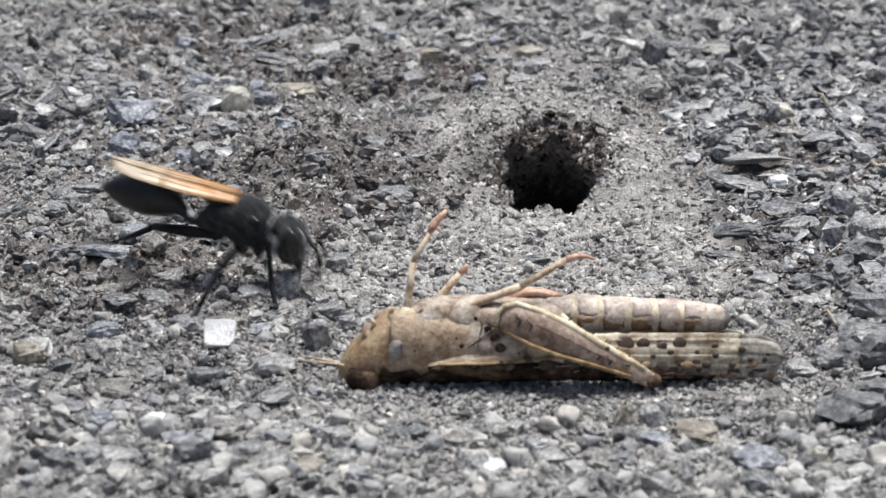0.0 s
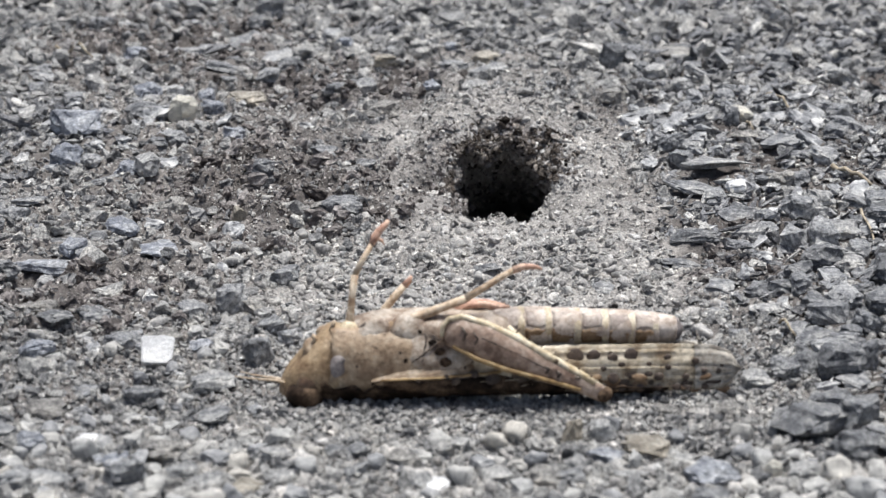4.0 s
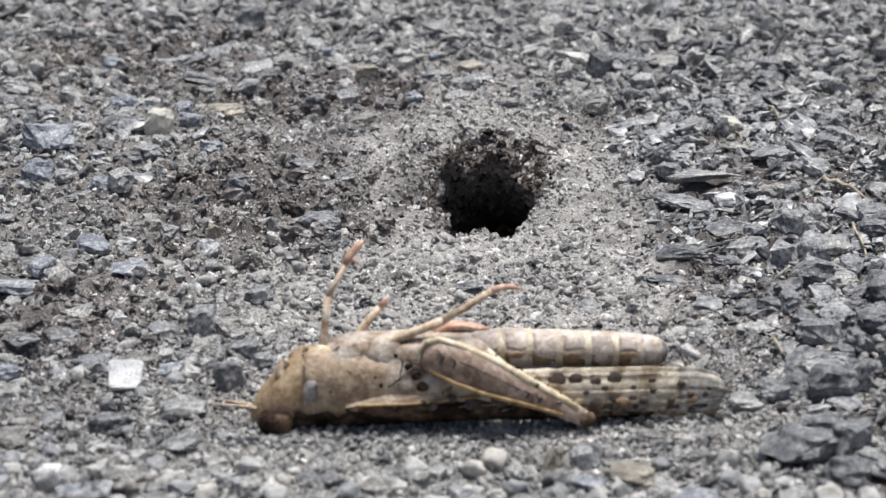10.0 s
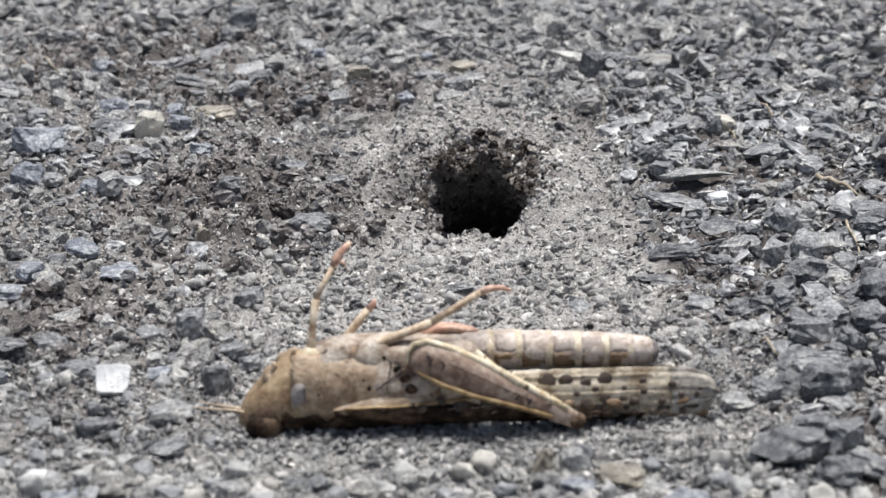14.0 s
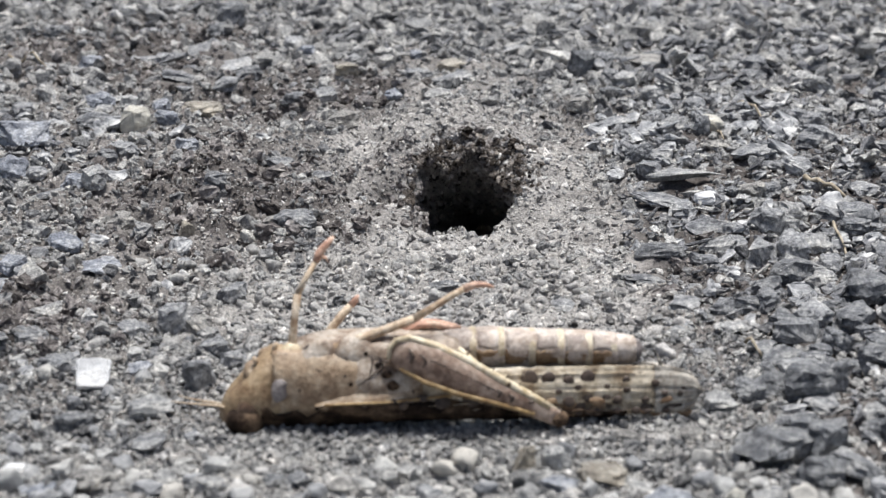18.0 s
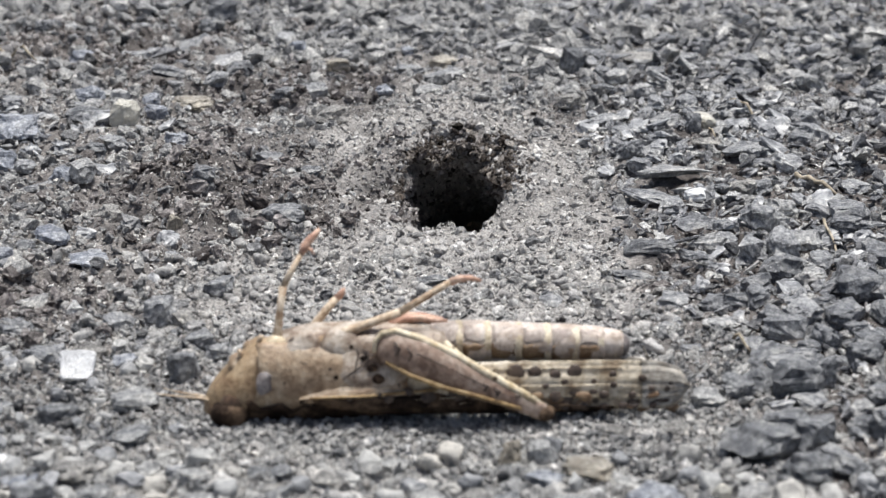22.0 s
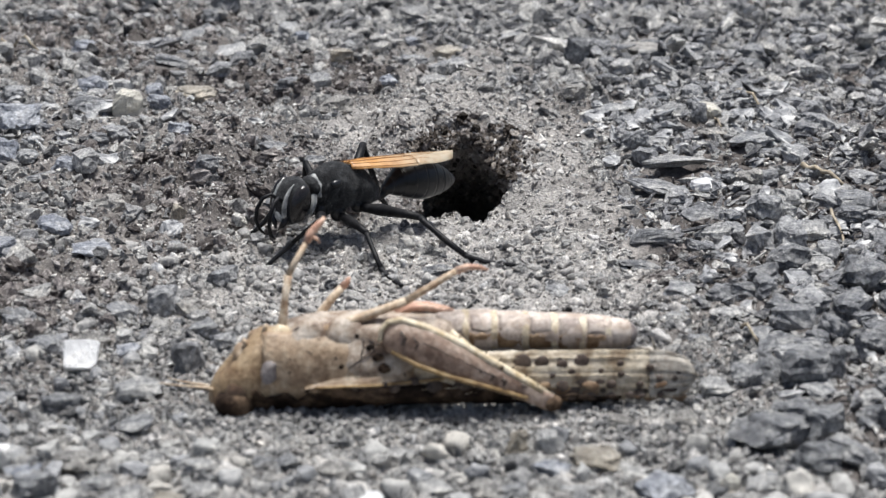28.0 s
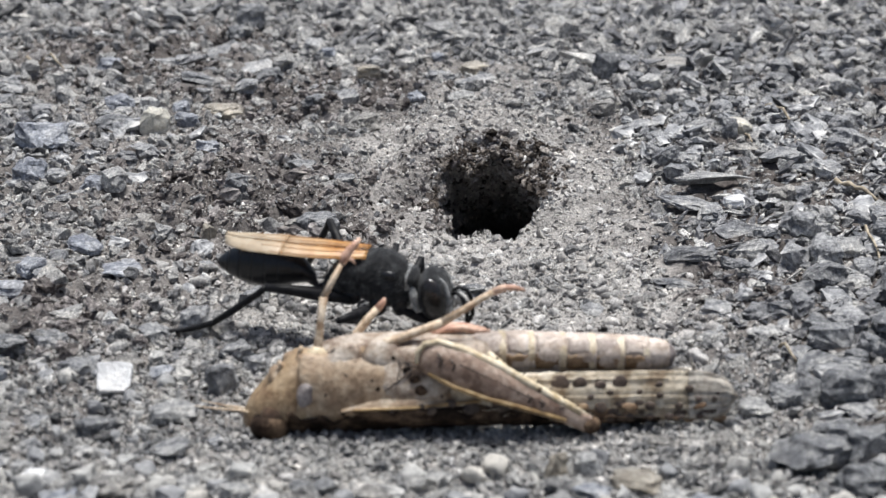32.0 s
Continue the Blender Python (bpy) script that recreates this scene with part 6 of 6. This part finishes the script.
WASP_ROWS = [
    (0.0, facing(-34.6, 20.5, 9.1, -9, -12)),
    (0.1, facing(-28.2, 12.3, 8.8, -30, -10)),
    (0.2, facing(-26.9, 12.7, 8.5, -18, -6)),
    (0.3, facing(-29.2, 14.0, 7.6, -25, 2)),
    (0.4, facing(-28.4, 13.7, 7.9, -25, -1)),
    (0.5, facing(-25.5, 13.1, 7.8, -19, -0)),
    (0.7, facing(-23.5, 13.9, 7.9, 2, -1)),
    (0.9, facing(-23.1, 10.5, 8.3, 2, -4)),
    (1.0, facing(-23.2, 14.0, 7.4, 29, 4)),
    (1.1, facing(-20.2, 12.8, 8.1, 43, -2)),
    (1.3, facing(-28.1, 18.9, 7.3, 90, 5)),
    (1.5, facing(-24.5, 17.1, 8.3, 88, -5)),
    (1.7, facing(-21.0, 30.6, 8.2, 74, -4)),
    (1.8, facing(-12.3, 29.7, 9.0, 61, -12)),
    (1.9, facing(-12.6, 33.0, 9.3, 57, -15)),
    (2.0, facing(-6.0, 50.0, 7.4, 56, -6)),
    (2.1, facing(-3.7, 53.2, 7.2, 50, -10)),
    (2.2, facing(3.1, 67.0, 5.2, 10, -12)),
    (2.3, facing(4.3, 68.6, 2.1, 20, -22)),
    (2.4, facing(5.7, 71.2, -0.5, 35, -30)),
    (2.5, facing(7.4, 76.2, -5.7, 50, -38)),
    (2.6, facing(8.4, 82.9, -9.9, 82, -32)),
    (2.8, facing(10.7, 98.8, -20.0, 82, -32)),
    (3.2, facing(12.4, 110.6, -27.4, 82, -32)),
    (6.0, facing(12.4, 110.6, -27.4, 82, -32)),
    (6.2, facing(10.0, 93.8, -16.8, 82, -32)),
    (6.3, facing(8.6, 84.6, -11.0, 82, -32)),
    (6.4, facing(7.3, 75.4, -4.1, 70, -32)),
    (6.6, facing(1.1, 50.8, 5.1, 65, 9)),
    (6.8, facing(1.7, 56.8, 4.5, 71, 8)),
    (7.0, facing(2.7, 51.5, 6.2, 71, -3)),
    (7.2, facing(4.9, 72.8, -0.5, 30, -20)),
    (7.3, facing(7.5, 77.0, -6.2, 45, -34)),
    (7.4, facing(8.5, 83.7, -10.4, 82, -32)),
    (7.6, facing(10.7, 98.8, -20.0, 82, -32)),
    (8.2, facing(12.4, 110.6, -27.4, 82, -32)),
    (19.5, facing(12.4, 110.6, -27.4, 82, -32)),
    (19.7, facing(10.7, 98.8, -20.0, 82, -32)),
    (19.9, facing(8.9, 86.2, -12.0, 82, -32)),
    (20.0, facing(8.0, 80.4, -8.3, 70, -40)),
    (20.1, facing(7.1, 55.1, 6.3, 66, -7)),
    (20.3, facing(5.5, 60.3, 5.4, 56, -2)),
    (20.4, facing(6.0, 51.0, 7.4, 58, -12)),
    (20.5, facing(4.8, 72.0, 0.0, 25, -20)),
    (20.6, facing(7.3, 75.4, -5.1, 40, -32)),
    (20.7, facing(8.1, 81.2, -8.8, 82, -32)),
    (20.9, facing(10.7, 98.8, -20.0, 82, -32)),
    (21.4, facing(12.4, 110.6, -27.4, 82, -32)),
    (24.5, facing(12.4, 110.6, -27.4, 82, -32)),
    (24.7, facing(12.4, 110.6, -27.4, 77, -10)),
    (24.9, facing(12.4, 110.6, -27.4, 20, -10)),
    (25.1, facing(12.3, 109.7, -26.9, -30, -10)),
    (25.3, facing(11.7, 105.5, -24.3, -85, 38)),
    (25.5, facing(9.5, 90.4, -14.7, -100, 40)),
    (26.0, facing(8.5, 83.7, -10.4, -103, 40)),
    (26.4, facing(7.8, 78.7, -7.3, -103, 36)),
    (26.8, facing(7.0, 24.0, 3.0, -100, 20)),
    (27.2, facing(5.5, 17.0, 6.5, -98, 4)),
    (27.5, facing(2.9, 23.0, 7.2, -93, 6)),
    (27.6, facing(1.3, 25.1, 6.9, -95, 8)),
    (27.7, facing(-2.0, 23.2, 7.2, -109, 6)),
    (27.8, facing(-4.5, 20.5, 7.5, -118, 3)),
    (27.9, facing(-9.7, 27.9, 7.1, -134, 6)),
    (28.0, facing(-10.2, 42.9, 7.3, -144, 6)),
    (28.1, facing(-10.5, 41.4, 6.7, -128, 10)),
    (28.3, facing(-12.2, 31.6, 7.1, -119, 7)),
    (28.4, facing(-13.2, 28.1, 6.8, -106, 9)),
    (28.6, facing(-17.2, 14.5, 7.7, -106, 1)),
    (28.8, facing(-18.9, 12.8, 7.7, -111, 1)),
    (29.0, facing(-18.8, 15.8, 7.4, -110, 3)),
    (29.1, facing(-19.7, 6.1, 7.9, -106, -1)),
    (29.2, facing(-19.8, 5.8, 8.0, -112, -2)),
    (29.3, facing(-20.0, 11.3, 8.0, -106, -2)),
    (29.4, facing(-18.3, 26.2, 6.8, -100, 10)),
    (29.5, facing(-17.0, 34.3, 6.4, -92, 13)),
    (29.6, facing(-17.2, 36.2, 6.5, -93, 12)),
    (29.7, facing(-20.1, 35.6, 6.4, -125, 13)),
    (29.8, facing(-22.5, 31.6, 7.0, -137, 7)),
    (29.9, facing(-26.4, 14.8, 8.4, -161, -6)),
    (30.0, facing(-26.4, 19.4, 8.1, 179, -3)),
    (30.1, facing(-26.1, 24.3, 7.5, 178, 3)),
    (30.2, facing(-25.2, 24.5, 8.4, 123, -6)),
    (30.3, facing(-28.1, 25.2, 8.2, 104, -4)),
    (30.4, facing(-21.3, 22.5, 9.2, 46, -13)),
    (30.5, facing(-19.4, 27.0, 9.3, 46, -14)),
    (30.6, facing(-19.6, 28.4, 7.7, -18, 1)),
    (30.7, facing(-19.0, 29.5, 6.9, -23, 8)),
    (30.8, facing(-16.3, 27.8, 8.4, -7, -6)),
    (31.0, facing(-11.8, 18.5, 8.3, -7, -5)),
    (31.2, facing(-13.0, 21.2, 6.8, -42, 10)),
    (31.3, facing(-12.0, 16.8, 6.9, -43, 8)),
    (31.6, facing(-11.2, 15.0, 7.0, -30, 8)),
    (32.0, facing(-7.3, 14.8, 8.1, -12, -3)),
]

step_to(32.0, "hind", -1, -34.1, 16.4)
step_to(32.0, "middle", -1, -10.0, 16.7)
step_to(32.0, "fore", -1, -1.9, 21.4)
step_to(31.0, "hind", -1, -26.3, 3.9)
step_to(31.0, "middle", -1, -15.9, 20.4)
step_to(31.0, "fore", -1, -9.2, 23.1)
step_to(30.0, "fore", 1, -28.1, 6.2)
step_to(30.0, "middle", 1, -26.1, 10.3)
step_to(30.0, "hind", 1, -6.6, 15.7)
step_to(30.0, "hind", -1, -2.2, 22.0)
step_to(29.0, "hind", -1, -15.5, 38.0)
step_to(29.0, "middle", -1, -31.4, 23.6)
step_to(29.0, "fore", -1, -19.4, 16.0)
step_to(29.0, "middle", 1, -6.6, 20.0)
step_to(29.0, "hind", 1, -0.4, 24.3)
step_to(29.0, "fore", 1, -9.6, 20.0)
step_to(28.0, "fore", 1, -18.5, 33.9)
step_to(28.0, "middle", 1, -0.9, 25.1)
step_to(28.0, "hind", 1, 14.0, 27.1)
step_to(0.0, "middle", -1, -41.3, 3.3)
step_to(0.0, "hind", -1, -65.5, 34.2)
for when in (0.9, 1.0, 1.1):
    step_to(when, "hind", 1, -43.0, 40.7)
    step_to(when, "hind", -1, -33.4, -10.0)
step_to(2.0, "hind", 1, -33.4, 67.3)
step_to(2.0, "middle", -1, -11.9, 20.5)
step_to(2.0, "fore", -1, -6.0, 34.7)
step_to(7.0, "hind", 1, -14.7, 32.9)
step_to(7.0, "middle", 1, -20.6, 56.6)
step_to(7.0, "hind", -1, 8.0, 26.8)
step_to(29.5, "middle", -1, -30.7, 20.3)
step_to(29.5, "fore", -1, -24.0, 15.3)
step_to(29.5, "middle", 1, -5.8, 21.2)
step_to(29.5, "fore", 1, -8.5, 25.0)
step_to(29.5, "hind", 1, 0.4, 25.6)


def motions():
    """All that moves: the wasp on its way, its legs and its wings."""
    rows = WASP_ROWS
    walk(WASP, rows)
    for key, (thighs, shins) in stride(rows).items():
        walk(WASP_LEGS[key][0], thighs)
        walk(WASP_LEGS[key][1], shins)
    lifts = [(0.0, 2), (6.4, 2), (6.6, 16), (6.8, 2), (28.9, 2), (29.0, 0), (29.1, 24), (29.3, 14), (29.5, 2), (31.0, 2), (31.2, 14), (31.3, 34), (31.4, 12), (31.5, 30), (31.6, 22), (31.8, 4), (32.0, 0)]
    for side, ob in WASP_WINGS:
        at = ob.location.copy()
        walk(ob, [(t, Matrix.Translation(at) @ Matrix.Rotation(radians(a - 2), 4, "Y") @ Matrix.Rotation(radians(-side * a * 0.22), 4, "Z")) for t, a in lifts])


motions()
